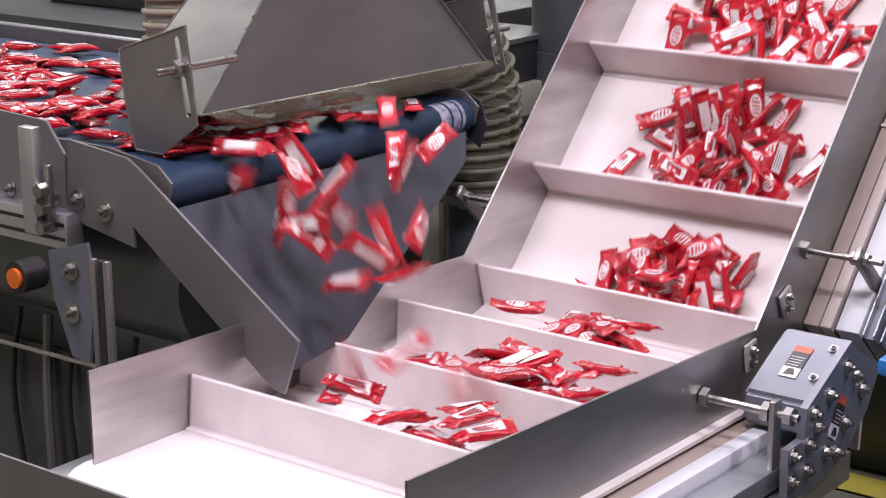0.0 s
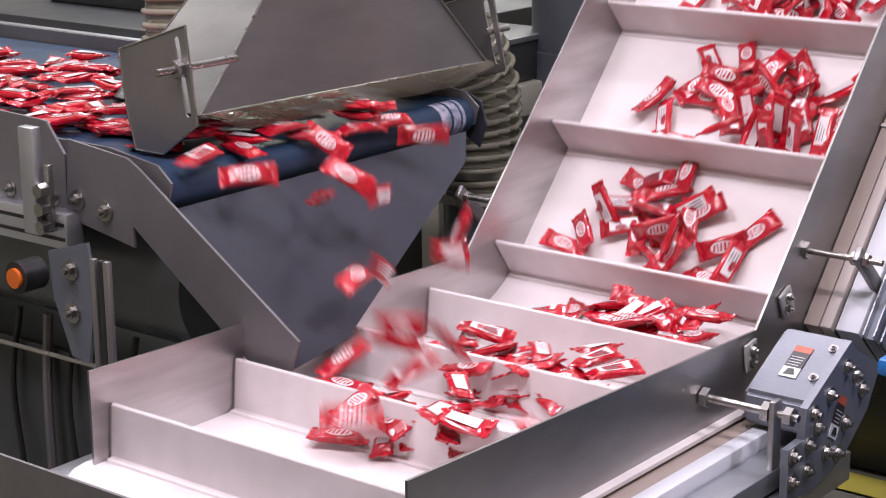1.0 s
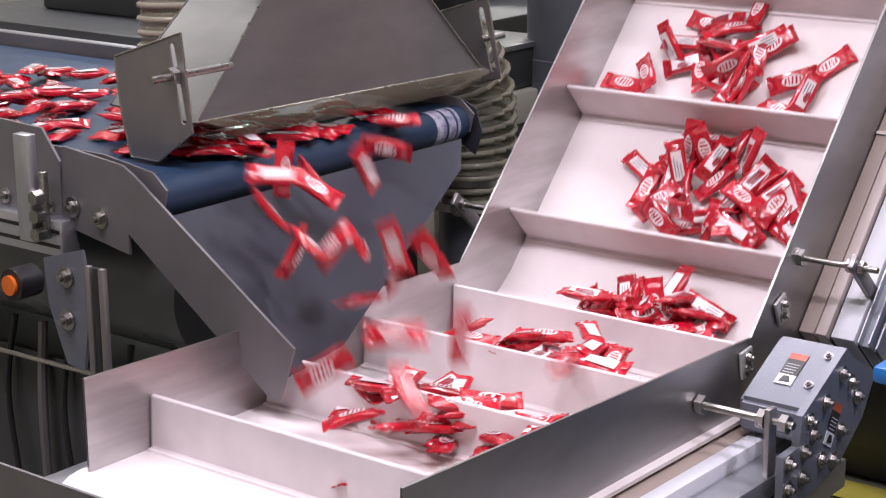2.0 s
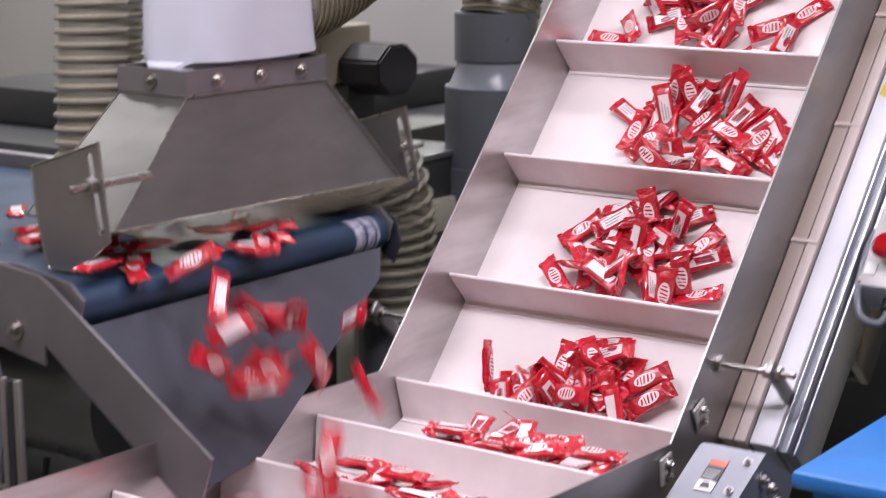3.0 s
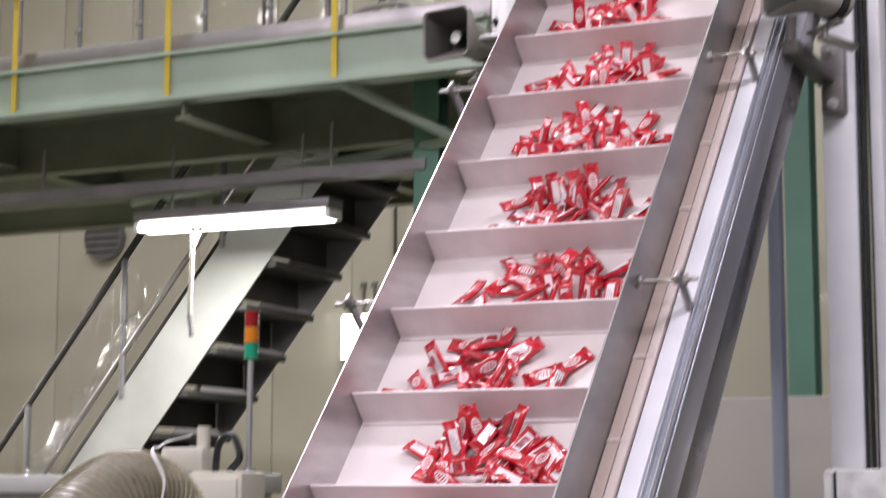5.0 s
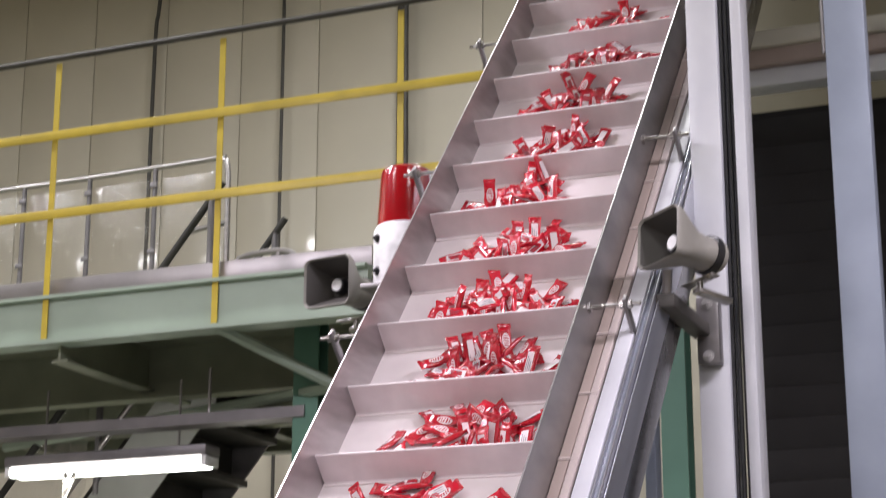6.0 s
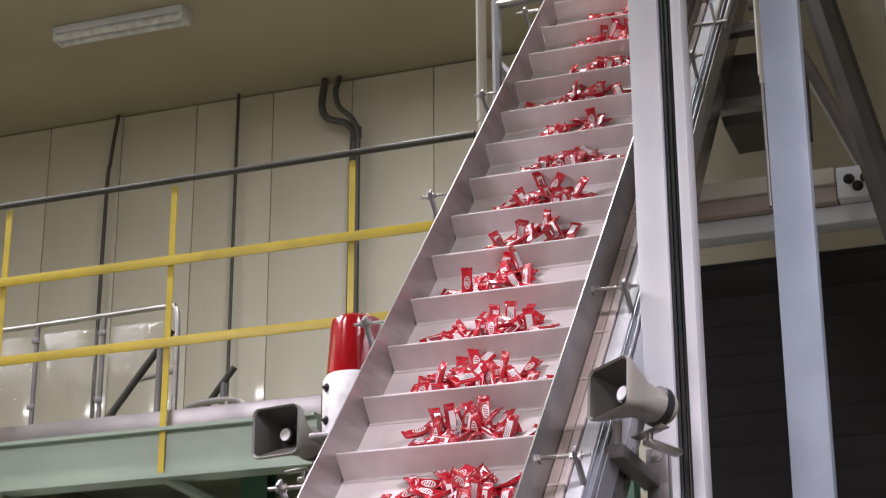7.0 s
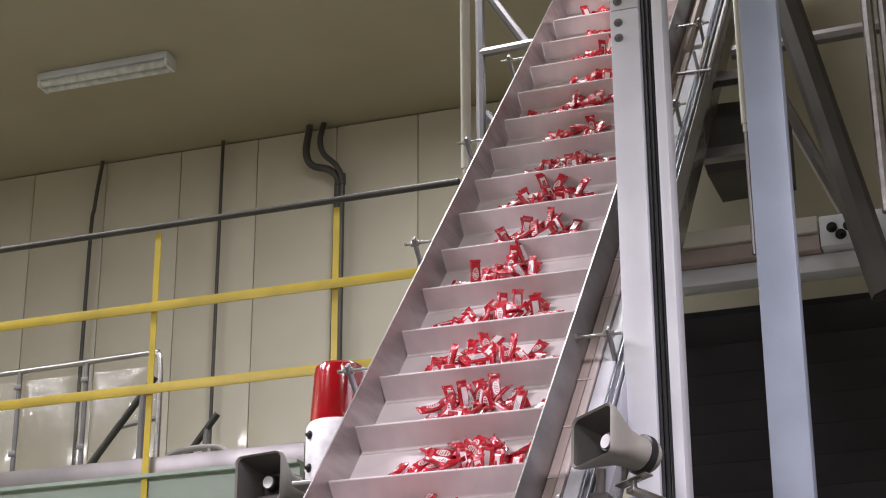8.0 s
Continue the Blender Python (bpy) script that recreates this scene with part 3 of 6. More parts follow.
for x in (-0.75, -2.6):
    bm = bmesh.new()
    box(bm, (x - 0.03, -0.42, 0), (x + 0.03, -0.36, 0.91), 0.004)
    part("leg", bm, STEEL_DARK, feed, "dark steel leg")
bm = bmesh.new()
plate(bm, [(-0.985, 0.885), (-0.690, 0.885), (-0.690, 0.985), (-0.730, 1.035), (-0.985, 1.045)], 0.005, basis((0, FY0 - 0.018, 0), (1, 0, 0), (0, 0, 1)))
sg = part("side_guard", bm, STEEL_DARK, feed, "dark steel side guard")
for x in (-0.95, -0.83, -0.72):
    bm = bmesh.new()
    bolt(bm, (x, FY0 - 0.021, 0.91), (0, -1, 0), 0.008)
    part("bolt", bm, CHROME, sg)
bm = bmesh.new()
box(bm, (-0.735, FY0 - 0.075, 0.86), (-0.700, FY0 - 0.055, 1.035), 0.003)
part("stanchion", bm, ALU, feed, "pale slotted stanchion")
bm = bmesh.new()
box(bm, (-0.695, FY0 - 0.062, 0.865), (-0.683, FY0 - 0.05, 0.975), 0.002)
for z in (0.875, 0.905, 0.935):
    rod(bm, (-0.69, FY0 - 0.062, z), (-0.69, FY0 - 0.08, z), 0.012, 6)
part("clamp", bm, CHROME, feed, "zinc clamp with nuts")
bm = bmesh.new()
box(bm, (-2.4, -0.70, 0.0), (-0.66, -0.15, 0.60), 0.01)
part("base_cabinet", bm, DARK, feed, "dark base cabinet")
for k in range(5):
    bm = bmesh.new()
    x = -0.95 + 0.075 * k
    sweep(bm, smooth_line([(x, -0.715, 0.0), (x + 0.01, -0.72, 0.3), (x - 0.01 + 0.02 * (k % 2), -0.72, 0.52), (x, -0.70, 0.66)], 6), 0.006 + 0.003 * (k % 2), 8)
    part("conduit", bm, STEEL_DARK if k % 2 else BLACK, feed)
bm = bmesh.new()
rod(bm, (-0.86, -0.86, 0.665), (-0.58, -0.80, 0.64), 0.004, 8)
part("tie_wire", bm, CHROME, feed)
# drum drive below the belt
bm = bmesh.new()
rod(bm, (-1.35, -0.62, 0.765), (-0.50, -0.62, 0.765), 0.12, 40)
drum = part("drive_drum", bm, DRUM, feed, "dark drive drum below the belt")
bm = bmesh.new()
plate(bm, [(-0.613, 0.861), (-0.522, 0.888), (-0.508, 0.812), (-0.532, 0.694), (-0.571, 0.698), (-0.606, 0.787)], 0.006,
      basis((0, -0.90, 0), (1, 0, 0), (0, 0, 1)))
br = part("bracket", bm, CAST, feed, "grey tapered bracket")
for x, z in ((-0.560, 0.840), (-0.562, 0.771)):
    bm = bmesh.new()
    bolt(bm, (x, -0.904, z), (0, -1, 0), 0.010)
    part("bolt", bm, CHROME, br)
for dx, mat in ((0.0, STEEL_DULL), (0.018, BLACK), (0.030, STEEL_DULL)):
    bm = bmesh.new()
    box(bm, (-0.517 + dx, -0.905, 0.0), (-0.505 + dx, -0.895, 0.865), 0.002)
    part("upright", bm, mat, feed)
bm = bmesh.new()
rod(bm, (-0.668, -0.88, 0.813), (-0.668, -0.925, 0.813), 0.026, 24)
kn = part("switch_body", bm, BLACK, feed, "black rotary switch")
bm = bmesh.new()
rod(bm, (-0.668, -0.925, 0.813), (-0.668, -0.931, 0.813), 0.016, 24)
part("knob", bm, ORANGE, kn, "orange knob face")
# drop chute: guard plate, sloped liner, short far cheek
chute = thing("drop_chute", (-0.40, -0.5, 0.66), "dark steel drop chute with guard plate below the roller", "chute")
PY = -0.795
bm = bmesh.new()
plate(bm, [(-0.690, 0.868), (-0.678, 1.012), (-0.540, 0.998), (-0.515, 0.985), (-0.188, 0.768), (-0.220, 0.680), (-0.245, 0.684), (-0.533, 0.890), (-0.533, 0.856), (-0.675, 0.880)],
      0.005, basis((0, PY, 0), (1, 0, 0), (0, 0, 1)))
gp = part("guard_plate", bm, STEEL_DARK, chute, "grey steel guard plate")
for x, z in ((-0.660, 0.915), (-0.596, 0.906)):
    bm = bmesh.new()
    bolt(bm, (x, PY - 0.003, z), (0, -1, 0), 0.010)
    part("bolt", bm, CHROME, gp)
bm = bmesh.new()
m = basis((-0.452, PY + 0.003, 0.926), (0, 1, 0), (0.26, 0, -0.235))
plate(bm, [(0.0, 0.0), (0.74, 0.0), (0.68, 0.06), (0.150, 0.300), (0.0, 0.318)], 0.004, m)
part("liner", bm, CHUTE, chute, "dark blue-grey sloped liner")
bm = bmesh.new()
plate(bm, [(-0.50, 0.905), (-0.466, 0.885), (-0.450, 0.93), (-0.462, 0.972), (-0.50, 0.99)], 0.004, basis((0, 0.01, 0), (1, 0, 0), (0, 0, 1)))
part("far_cheek", bm, CHUTE, chute, "small hexagonal end cheek")

# hood: four sloped sheets under a bolted collar
hood = thing("extraction_hood", (-0.75, -0.3, 1.04), "folded steel extraction hood above the feed belt", "hood")
lo4 = [(-0.50, -0.675, 1.050), (-0.50, 0.075, 1.035), (-0.70, 0.075, 1.045), (-0.70, -0.675, 1.06)]
hi4 = [(-0.60, -0.395, 1.228), (-0.60, -0.020, 1.225), (-0.76, -0.020, 1.228), (-0.76, -0.395, 1.230)]
for k in range(4):
    bm = bmesh.new()
    quad = [lo4[k], lo4[(k + 1) % 4], hi4[(k + 1) % 4], hi4[k]]
    f = bm.faces.new([bm.verts.new(q) for q in quad])
    out = bmesh.ops.extrude_face_region(bm, geom=[f])
    f.normal_update()
    bmesh.ops.translate(bm, verts=[v for v in out["geom"] if isinstance(v, bmesh.types.BMVert)], vec=f.normal * 0.004)
    part("hood_sheet", bm, HOOD_STEEL, hood)
for k in range(4):
    a, b = Vector(hi4[k]), Vector(hi4[(k + 1) % 4])
    d = (b - a).normalized()
    bm = bmesh.new()
    plate(bm, [(-0.002, 0), ((b - a).length + 0.002, 0), ((b - a).length + 0.002, 0.045), (-0.002, 0.045)], 0.004, basis(a, d, (0, 0, 1)))
    col = part("collar", bm, STEEL_DARK, hood, "bolted collar strip")
    for q in (0.2, 0.5, 0.8) if k % 2 == 0 else (0.5,):
        bm = bmesh.new()
        bolt(bm, a + (b - a) * q + Vector((0, 0, 0.024)) + d.cross(Vector((0, 0, 1))) * 0.003, d.cross(Vector((0, 0, 1))), 0.008)
        part("bolt", bm, CHROME, col)
# slotted hanger plates at both ends of the hood, with clamp rods
for y, pts, s0, s1 in ((-0.70, [(-0.651, 1.146), (-0.640, 1.05), (-0.623, 0.985), (-0.560, 0.985), (-0.480, 1.040), (-0.498, 1.196)], (-0.518, 1.172), (-0.498, 1.058)),
                       (0.10, [(-0.640, 1.125), (-0.640, 1.03), (-0.526, 1.0), (-0.472, 1.018), (-0.503, 1.167)], (-0.519, 1.142), (-0.490, 1.034))):
    bm = bmesh.new()
    holed_plate(bm, pts, slot_outline(s0, s1, 0.0065), 0.004, basis((0, y, 0), (1, 0, 0), (0, 0, 1)))
    hp = part("hanger_plate", bm, STEEL_DULL, hood, "slotted steel hanger plate")
    bm = bmesh.new()
    edge = [Vector((x, y - 0.002, z)) for x, z in pts]
    for p, q in zip(edge, edge[1:] + edge[:1]):
        rod(bm, p, q, 0.0016, 6)
    part("bright_edge", bm, CHROME, hp, "bright cut edge")
    bm = bmesh.new()
    rx, rz = -0.5105, 1.128
    if y < 0:
        rod(bm, (rx, y - 0.055, rz), (rx, y + 0.12, rz), 0.0065)
        rod(bm, (rx, y - 0.018, rz), (rx, y - 0.003, rz), 0.0145, 6)
        rod(bm, (rx, y + 0.003, rz), (rx, y + 0.012, rz), 0.0145, 6)
    else:
        rod(bm, (-0.505, y - 0.02, 1.09), (-0.505, y + 0.05, 1.09), 0.0065)
    part("clamp_rod", bm, CHROME, hp)
# bright weld lines where the sheets meet, and the smoky curtain under the front edge
for p, q in ((lo4[0], hi4[0]), (lo4[1], hi4[1]), (lo4[0], lo4[1]), (hi4[0], hi4[1]), (hi4[3], hi4[0])):
    bm = bmesh.new()
    rod(bm, Vector(p) + Vector((0.003, -0.002, 0.001)), Vector(q) + Vector((0.003, -0.002, 0.001)), 0.0018, 6)
    part("weld_seam", bm, CHROME, hood, "bright weld seam")
bm = bmesh.new()
rows = []
for k in range(41):
    f = k / 40
    top = Vector(lo4[0]).lerp(Vector(lo4[1]), f)
    sag = 0.036 * min(1.0, f * 9 + 0.05, (1 - f) * 6 + 0.3)
    wave = 0.0025 * math.sin(f * 47) + 0.002 * math.sin(f * 19 + 1)
    rows.append([bm.verts.new((top.x + 0.007 + dx + wave * g, top.y, top.z + 0.004 - sag * g)) for dx, g in ((0, 0), (0.007, 0.35), (0.011, 0.7), (0.008, 1.0))])
for p, q in zip(rows, rows[1:]):
    for k in range(3):
        bm.faces.new((p[k], p[k + 1], q[k + 1], q[k]))
out = bmesh.ops.extrude_face_region(bm, geom=list(bm.faces))
bmesh.ops.translate(bm, verts=[v for v in out["geom"] if isinstance(v, bmesh.types.BMVert)], vec=(0.002, 0, 0))
part("curtain", bm, CURTAIN, hood, "smoky clear plastic curtain strip")
# white sleeve: rounded, slightly tapering cloth duct with a band
sleeve = thing("duct_sleeve", (-0.685, -0.18, 1.262), "white cloth sleeve over the hood's duct", "duct sleeve")


def sleeve_ring(bm, z, hx, hy, cy, e, seg=40):
    ring = []
    for k in range(seg):
        a = 2 * math.pi * k / seg
        c, s = math.cos(a), math.sin(a)
        w = 1 + 0.012 * math.sin(5 * a + z * 9) + 0.008 * math.sin(11 * a - z * 23)
        ring.append(bm.verts.new((-0.685 + hx * w * math.copysign(abs(c) ** e, c), cy + hy * w * math.copysign(abs(s) ** e, s), z)))
    return ring


def sleeve_part(name, levels, mat):
    bm = bmesh.new()
    rings = [sleeve_ring(bm, *lv) for lv in levels]
    for a, b in zip(rings, rings[1:]):
        for k in range(40):
            bm.faces.new((a[k], a[(k + 1) % 40], b[(k + 1) % 40], b[k]))
    bm.faces.new(rings[0]), bm.faces.new(rings[-1])
    part(name, bm, mat, sleeve)


sleeve_part("cloth", [(1.262, 0.070, 0.172, -0.200, 0.75), (1.274, 0.072, 0.174, -0.198, 0.75)] + [(1.262 + 0.02 * k, 0.105 + 0.0009 * k, 0.182 - 0.0022 * k, -0.180 - 0.0010 * k, 0.75 + 0.009 * k) for k in range(1, 19)], CLOTH)
sleeve_part("tie_band", [(1.424, 0.114, 0.1655, -0.188, 0.825), (1.427, 0.1155, 0.167, -0.188, 0.825), (1.436, 0.1155, 0.167, -0.188, 0.83), (1.439, 0.114, 0.1655, -0.188, 0.83)], CLOTH)


def hose(name, points, r, rib, step, mat, label, n=16):
    line = resample(smooth_line(points, n), step)
    t = thing(name, points[0], label, "hose")
    bm = bmesh.new()
    sweep(bm, line, r, 28, rib)
    part("hose_wall", bm, mat, t)
    if mat in (HOSE, HOSE_CLEAR):
        coil, up = [], Vector((0.13, 0.9, 0.31)).normalized()
        turns, per = int((len(line) - 1) * step / (0.0175 if mat is HOSE else 0.026)), 20
        for q in range(turns * per):
            f = q / (turns * per) * (len(line) - 1.001)
            k = int(f)
            c = line[k].lerp(line[k + 1], f - k)
            t_ = (line[k + 1] - line[max(k - 1, 0)]).normalized()
            u = (up - t_ * up.dot(t_)).normalized()
            a = 2 * math.pi * q / per
            coil.append(c + (r + rib + 0.001) * (math.cos(a) * u + math.sin(a) * t_.cross(u)))
        bm = bmesh.new()
        sweep(bm, coil, 0.0034 if mat is HOSE else 0.0062, 11)
        part("wire_coil", bm, WIRE if mat is HOSE else COIL_CLEAR, t, "pale spiral wire")
    for i in (2, len(line) - 5):
        bm = bmesh.new()
        sweep(bm, line[i:i + 3], r + rib + 0.003, 28)
        part("clamp_band", bm, CHROME, t, "steel clamp band")
    return t


hose("ribbed_hose", [(-0.685, -0.198, 1.60), (-0.69, -0.21, 1.72), (-0.71, -0.245, 1.86), (-0.76, -0.34, 2.02), (-0.90, -0.60, 2.25)], 0.128, 0.002, 0.011, HOSE,
     "smoked ribbed suction hose rising from the sleeve")
hose("ribbed_hose", [(-0.74, -0.02, 1.36), (-0.75, 0.10, 1.37), (-0.75, 0.27, 1.435), (-0.75, 0.44, 1.545), (-0.75, 0.57, 1.60), (-0.75, 0.70, 1.595), (-0.75, 0.80, 1.51),
                     (-0.75, 0.815, 1.40), (-0.75, 0.785, 1.28)], 0.085, 0.0015, 0.0095, HOSE, "smoked ribbed suction hose arching into grey pipe")
hose("clear_hose", [(-0.64, 0.16, 1.06), (-0.62, 0.19, 0.98), (-0.62, 0.205, 0.88), (-0.62, 0.205, 0.755)], 0.082, 0.0025, 0.0125, HOSE_CLEAR, "clear ribbed hose hanging behind the feed conveyor")
hose("clear_hose", [(-1.0, -0.22, 1.01), (-1.0, -0.215, 1.15), (-1.0, -0.20, 1.5), (-1.02, -0.22, 1.9), (-1.1, -0.4, 2.3)], 0.078, 0.0025, 0.014, HOSE_CLEAR, "clear ribbed hose rising behind the hood")
flange = thing("hose_flange", (-0.62, 0.205, 0.70), "pale flange with clamp bolts under the clear hose", "flange")
bm = bmesh.new()
rod(bm, (-0.62, 0.205, 0.735), (-0.62, 0.205, 0.755), 0.105, 32)
part("ring", bm, BOX_CREAM, flange)
bm = bmesh.new()
rod(bm, (-0.62, 0.205, 0.0), (-0.62, 0.205, 0.735), 0.07, 24)
part("stub", bm, PVC, flange)
for a in (-1.2, -0.4, 0.4):
    bm = bmesh.new()
    bolt(bm, (-0.62 + 0.104 * math.cos(a), 0.205 + 0.104 * math.sin(a), 0.745), (math.cos(a), math.sin(a), 0), 0.010)
    part("bolt", bm, CHROME, flange)
bm = bmesh.new()
sweep(bm, smooth_line([(-0.655, 0.595, 1.575), (-0.65, 0.60, 1.63), (-0.695, 0.62, 1.692), (-0.80, 0.80, 1.705), (-1.25, 1.5, 1.74), (-1.81, 2.46, 1.79)], 8), 0.0026, 8)
solo("tie_cord", bm, LABEL_WHITE, "thin white cord tied round the arched hose", "cord")
# grey pipe with reducer
pipe = thing("grey_pipe", (-0.75, 0.77, 0), "grey plastic pipe with a pale reducer", "pipe")
def turned(profile, cx, cy, seg=36):
    bm = bmesh.new()
    rings = [[bm.verts.new((cx + r * math.cos(2 * math.pi * k / seg), cy + r * math.sin(2 * math.pi * k / seg), z)) for k in range(seg)] for r, z in profile]
    for a, b in zip(rings, rings[1:]):
        for k in range(seg):
            bm.faces.new((a[k], a[(k + 1) % seg], b[(k + 1) % seg], b[k]))
    bm.faces.new(rings[0]), bm.faces.new(rings[-1])
    return bm


part("socket", turned([(0.094, 1.295), (0.094, 1.19), (0.090, 1.185)], -0.75, 0.77), PVC, pipe)
part("reducer", turned([(0.088, 1.186), (0.092, 1.165), (0.108, 1.13), (0.112, 1.125)], -0.75, 0.77), PVC_PALE, pipe, "pale grey reducer")
part("pipe_body", turned([(0.116, 1.13), (0.116, 0.95), (0.120, 0.948), (0.120, 0.2), (0.112, 0.0)], -0.75, 0.77), PVC, pipe)

# ---- control box on the frame ----
ctrl = thing("control_box", (0.48, 0.25, 0.0), "grey push-button box with green, amber and red buttons on the incline", "control box")
bm = bmesh.new()
box(bm, (0.4375, 0.115, -0.018), (0.520, 0.298, 0.060), 0.007, INC)
case = part("case", bm, CASE_GREY, ctrl, "light grey cast case")
bm = bmesh.new()
box(bm, (0.453, 0.312, -0.075), (0.530, 0.405, 0.0), 0.006, INC)
bk = part("button_block", bm, BLACK, ctrl, "black block with green button")
bm = bmesh.new()
rod(bm, inc(0.480, 0.378, -0.001), inc(0.480, 0.378, 0.008), 0.012, 20)
part("button", bm, LENS_GREEN, bk, "green button")
bm = bmesh.new()
rod(bm, inc(0.474, 0.252, 0.058), inc(0.474, 0.252, 0.066), 0.021, 24)
part("button_ring", bm, CHROME, ctrl, "chrome ring")
bm = bmesh.new()
rod(bm, inc(0.474, 0.252, 0.066), inc(0.474, 0.252, 0.073), 0.014, 24)
part("button", bm, AMBER_FACE, ctrl, "amber button")
bm = bmesh.new()
rod(bm, inc(0.482, 0.176, 0.058), inc(0.482, 0.176, 0.066), 0.020, 24)
rod(bm, inc(0.482, 0.176, 0.066), inc(0.482, 0.176, 0.083), 0.012, 20)
part("button_ring", bm, CHROME, ctrl, "chrome collar")
bm = bmesh.new()
rod(bm, inc(0.482, 0.176, 0.083), inc(0.482, 0.176, 0.092), 0.019, 28, 0.025)
rod(bm, inc(0.482, 0.176, 0.092), inc(0.482, 0.176, 0.102), 0.025, 28, 0.017)
part("button", bm, RED_LENS, ctrl, "red mushroom button")
for x0, x1, s0, s1, n1 in ((0.505, 0.517, 0.165, 0.212, 0.074), (0.446, 0.466, 0.136, 0.158, 0.0625)):
    bm = bmesh.new()
    box(bm, (x0, s0, 0.0595), (x1, s1, n1), 0.002, INC)
    part("label_plate", bm, LABEL_WHITE, ctrl, "white label plate")
for x, sx in ((0.443, 0.291), (0.514, 0.291), (0.443, 0.122), (0.514, 0.122)):
    bm = bmesh.new()
    rod(bm, inc(x, sx, 0.059), inc(x, sx, 0.0615), 0.003, 8)
    part("screw", bm, STEEL_DARK, ctrl)
bm = bmesh.new()
rod(bm, inc(0.490, 0.116, 0.02), inc(0.490, 0.096, 0.02), 0.014, 12)
part("cable_gland", bm, BLACK, ctrl, "black cable gland")
bm = bmesh.new()
sweep(bm, smooth_line([inc(0.490, 0.100, 0.02), inc(0.483, 0.070, 0.025), inc(0.455, 0.072, 0.04), inc(0.441, 0.12, 0.05), inc(0.437, 0.18, 0.055), inc(0.433, 0.235, 0.04)], 8), 0.0065, 10)
part("cable", bm, CAST, ctrl, "grey cable")
bm = bmesh.new()
box(bm, (0.436, 0.17, -0.02), (0.50, 0.33, -0.03), 0.002, INC)
part("mount", bm, STEEL_DULL, ctrl)
for x, sx, mat in ((0.465, 0.20, STEEL_DARK), (0.505, 0.20, BOX_CREAM)):
    e = inc(x, sx, -0.028)
    bm = bmesh.new()
    rod(bm, (e.x, e.y, 0.0), e, 0.007, 10)
    part("stand_pole", bm, mat, ctrl, "thin stand pole")
tape = bmesh.new()
plate(tape, [(0.366, 0.484), (0.384, 0.478), (0.396, 0.503), (0.384, 0.518), (0.368, 0.508)], 0.0008, INC @ Matrix.Translation((0, 0, 0.0632)))
plate(tape, [(0.392, 0.505), (0.400, 0.516), (0.427, 0.455), (0.419, 0.440)], 0.0008, INC @ Matrix.Translation((0, 0, 0.0645)))
solo("tape_scrap", tape, YELLOW, "scraps of yellow tape on the cover plate", "tape")

# ---- mezzanine ----
mezz = thing("mezzanine", (-3.0, 5.0, 3.1), "pale green steel mezzanine with yellow and grey railing", "mezzanine")
DZ, MY = 3.50, 4.0
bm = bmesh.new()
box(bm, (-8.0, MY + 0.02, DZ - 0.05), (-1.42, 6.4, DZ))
part("deck", bm, SHADED_UNDERSIDE, mezz)
bm = bmesh.new()
box(bm, (-8.0, MY - 0.06, 3.315), (-1.42, MY + 0.06, 3.335))
box(bm, (-8.0, MY - 0.02, 3.335), (-1.42, MY + 0.02, DZ + 0.02))
box(bm, (-8.0, MY - 0.05, DZ + 0.02), (-1.42, MY + 0.05, DZ + 0.035))
part("edge_beam", bm, GREEN, mezz, "pale green channel beam")
bm = bmesh.new()
box(bm, (-8.0, MY + 0.022, DZ + 0.036), (-1.42, MY + 0.030, DZ + 0.125), 0.002)
part("toe_board", bm, STEEL_DULL, mezz, "grey steel toe board")
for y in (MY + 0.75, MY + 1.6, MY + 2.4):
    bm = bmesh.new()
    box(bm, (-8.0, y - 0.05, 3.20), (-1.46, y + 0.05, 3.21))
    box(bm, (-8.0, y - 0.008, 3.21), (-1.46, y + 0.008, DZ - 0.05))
    part("floor_joist", bm, SHADED_UNDERSIDE, mezz)
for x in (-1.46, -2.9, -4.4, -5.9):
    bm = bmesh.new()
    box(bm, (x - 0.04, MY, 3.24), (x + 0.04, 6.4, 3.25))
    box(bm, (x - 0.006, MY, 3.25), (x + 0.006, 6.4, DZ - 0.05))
    part("floor_joist", bm, SHADED_UNDERSIDE, mezz)
bm = bmesh.new()
rod(bm, (-2.12, MY, 3.33), (-1.72, MY + 0.35, 3.11), 0.025, 6)
rod(bm, (-1.74, MY + 0.35, 3.11), (-4.0, MY + 1.2, 3.11), 0.025, 6)
part("brace", bm, GREEN, mezz)
for x, y in ((-1.90, MY + 0.45), (-1.50, 6.2)):
    part("post", i_beam(x, y, 0.0, DZ - 0.05, 0.12, 0.10), GREEN_DARK, mezz, "green steel column")
TOP = 4.625
for k, x in enumerate((-1.274, -2.122, -2.965, -3.81, -4.65, -5.5)):
    bm = bmesh.new()
    box(bm, (x - 0.014, MY - 0.035, 3.34 if k else 3.55), (x + 0.014, MY - 0.029, TOP))
    box(bm, (x - 0.014, MY - 0.029, 3.34 if k else 3.55), (x - 0.009, MY - 0.005, TOP))
    part("rail_post", bm, YELLOW, mezz, "yellow angle post")
bm = bmesh.new()
rod(bm, (-8, MY - 0.04, TOP), (-0.72, MY - 0.04, TOP + 0.035), 0.0145, 12)
part("hand_rail", bm, DARK_BRACE, mezz, "dark grey tube hand rail")
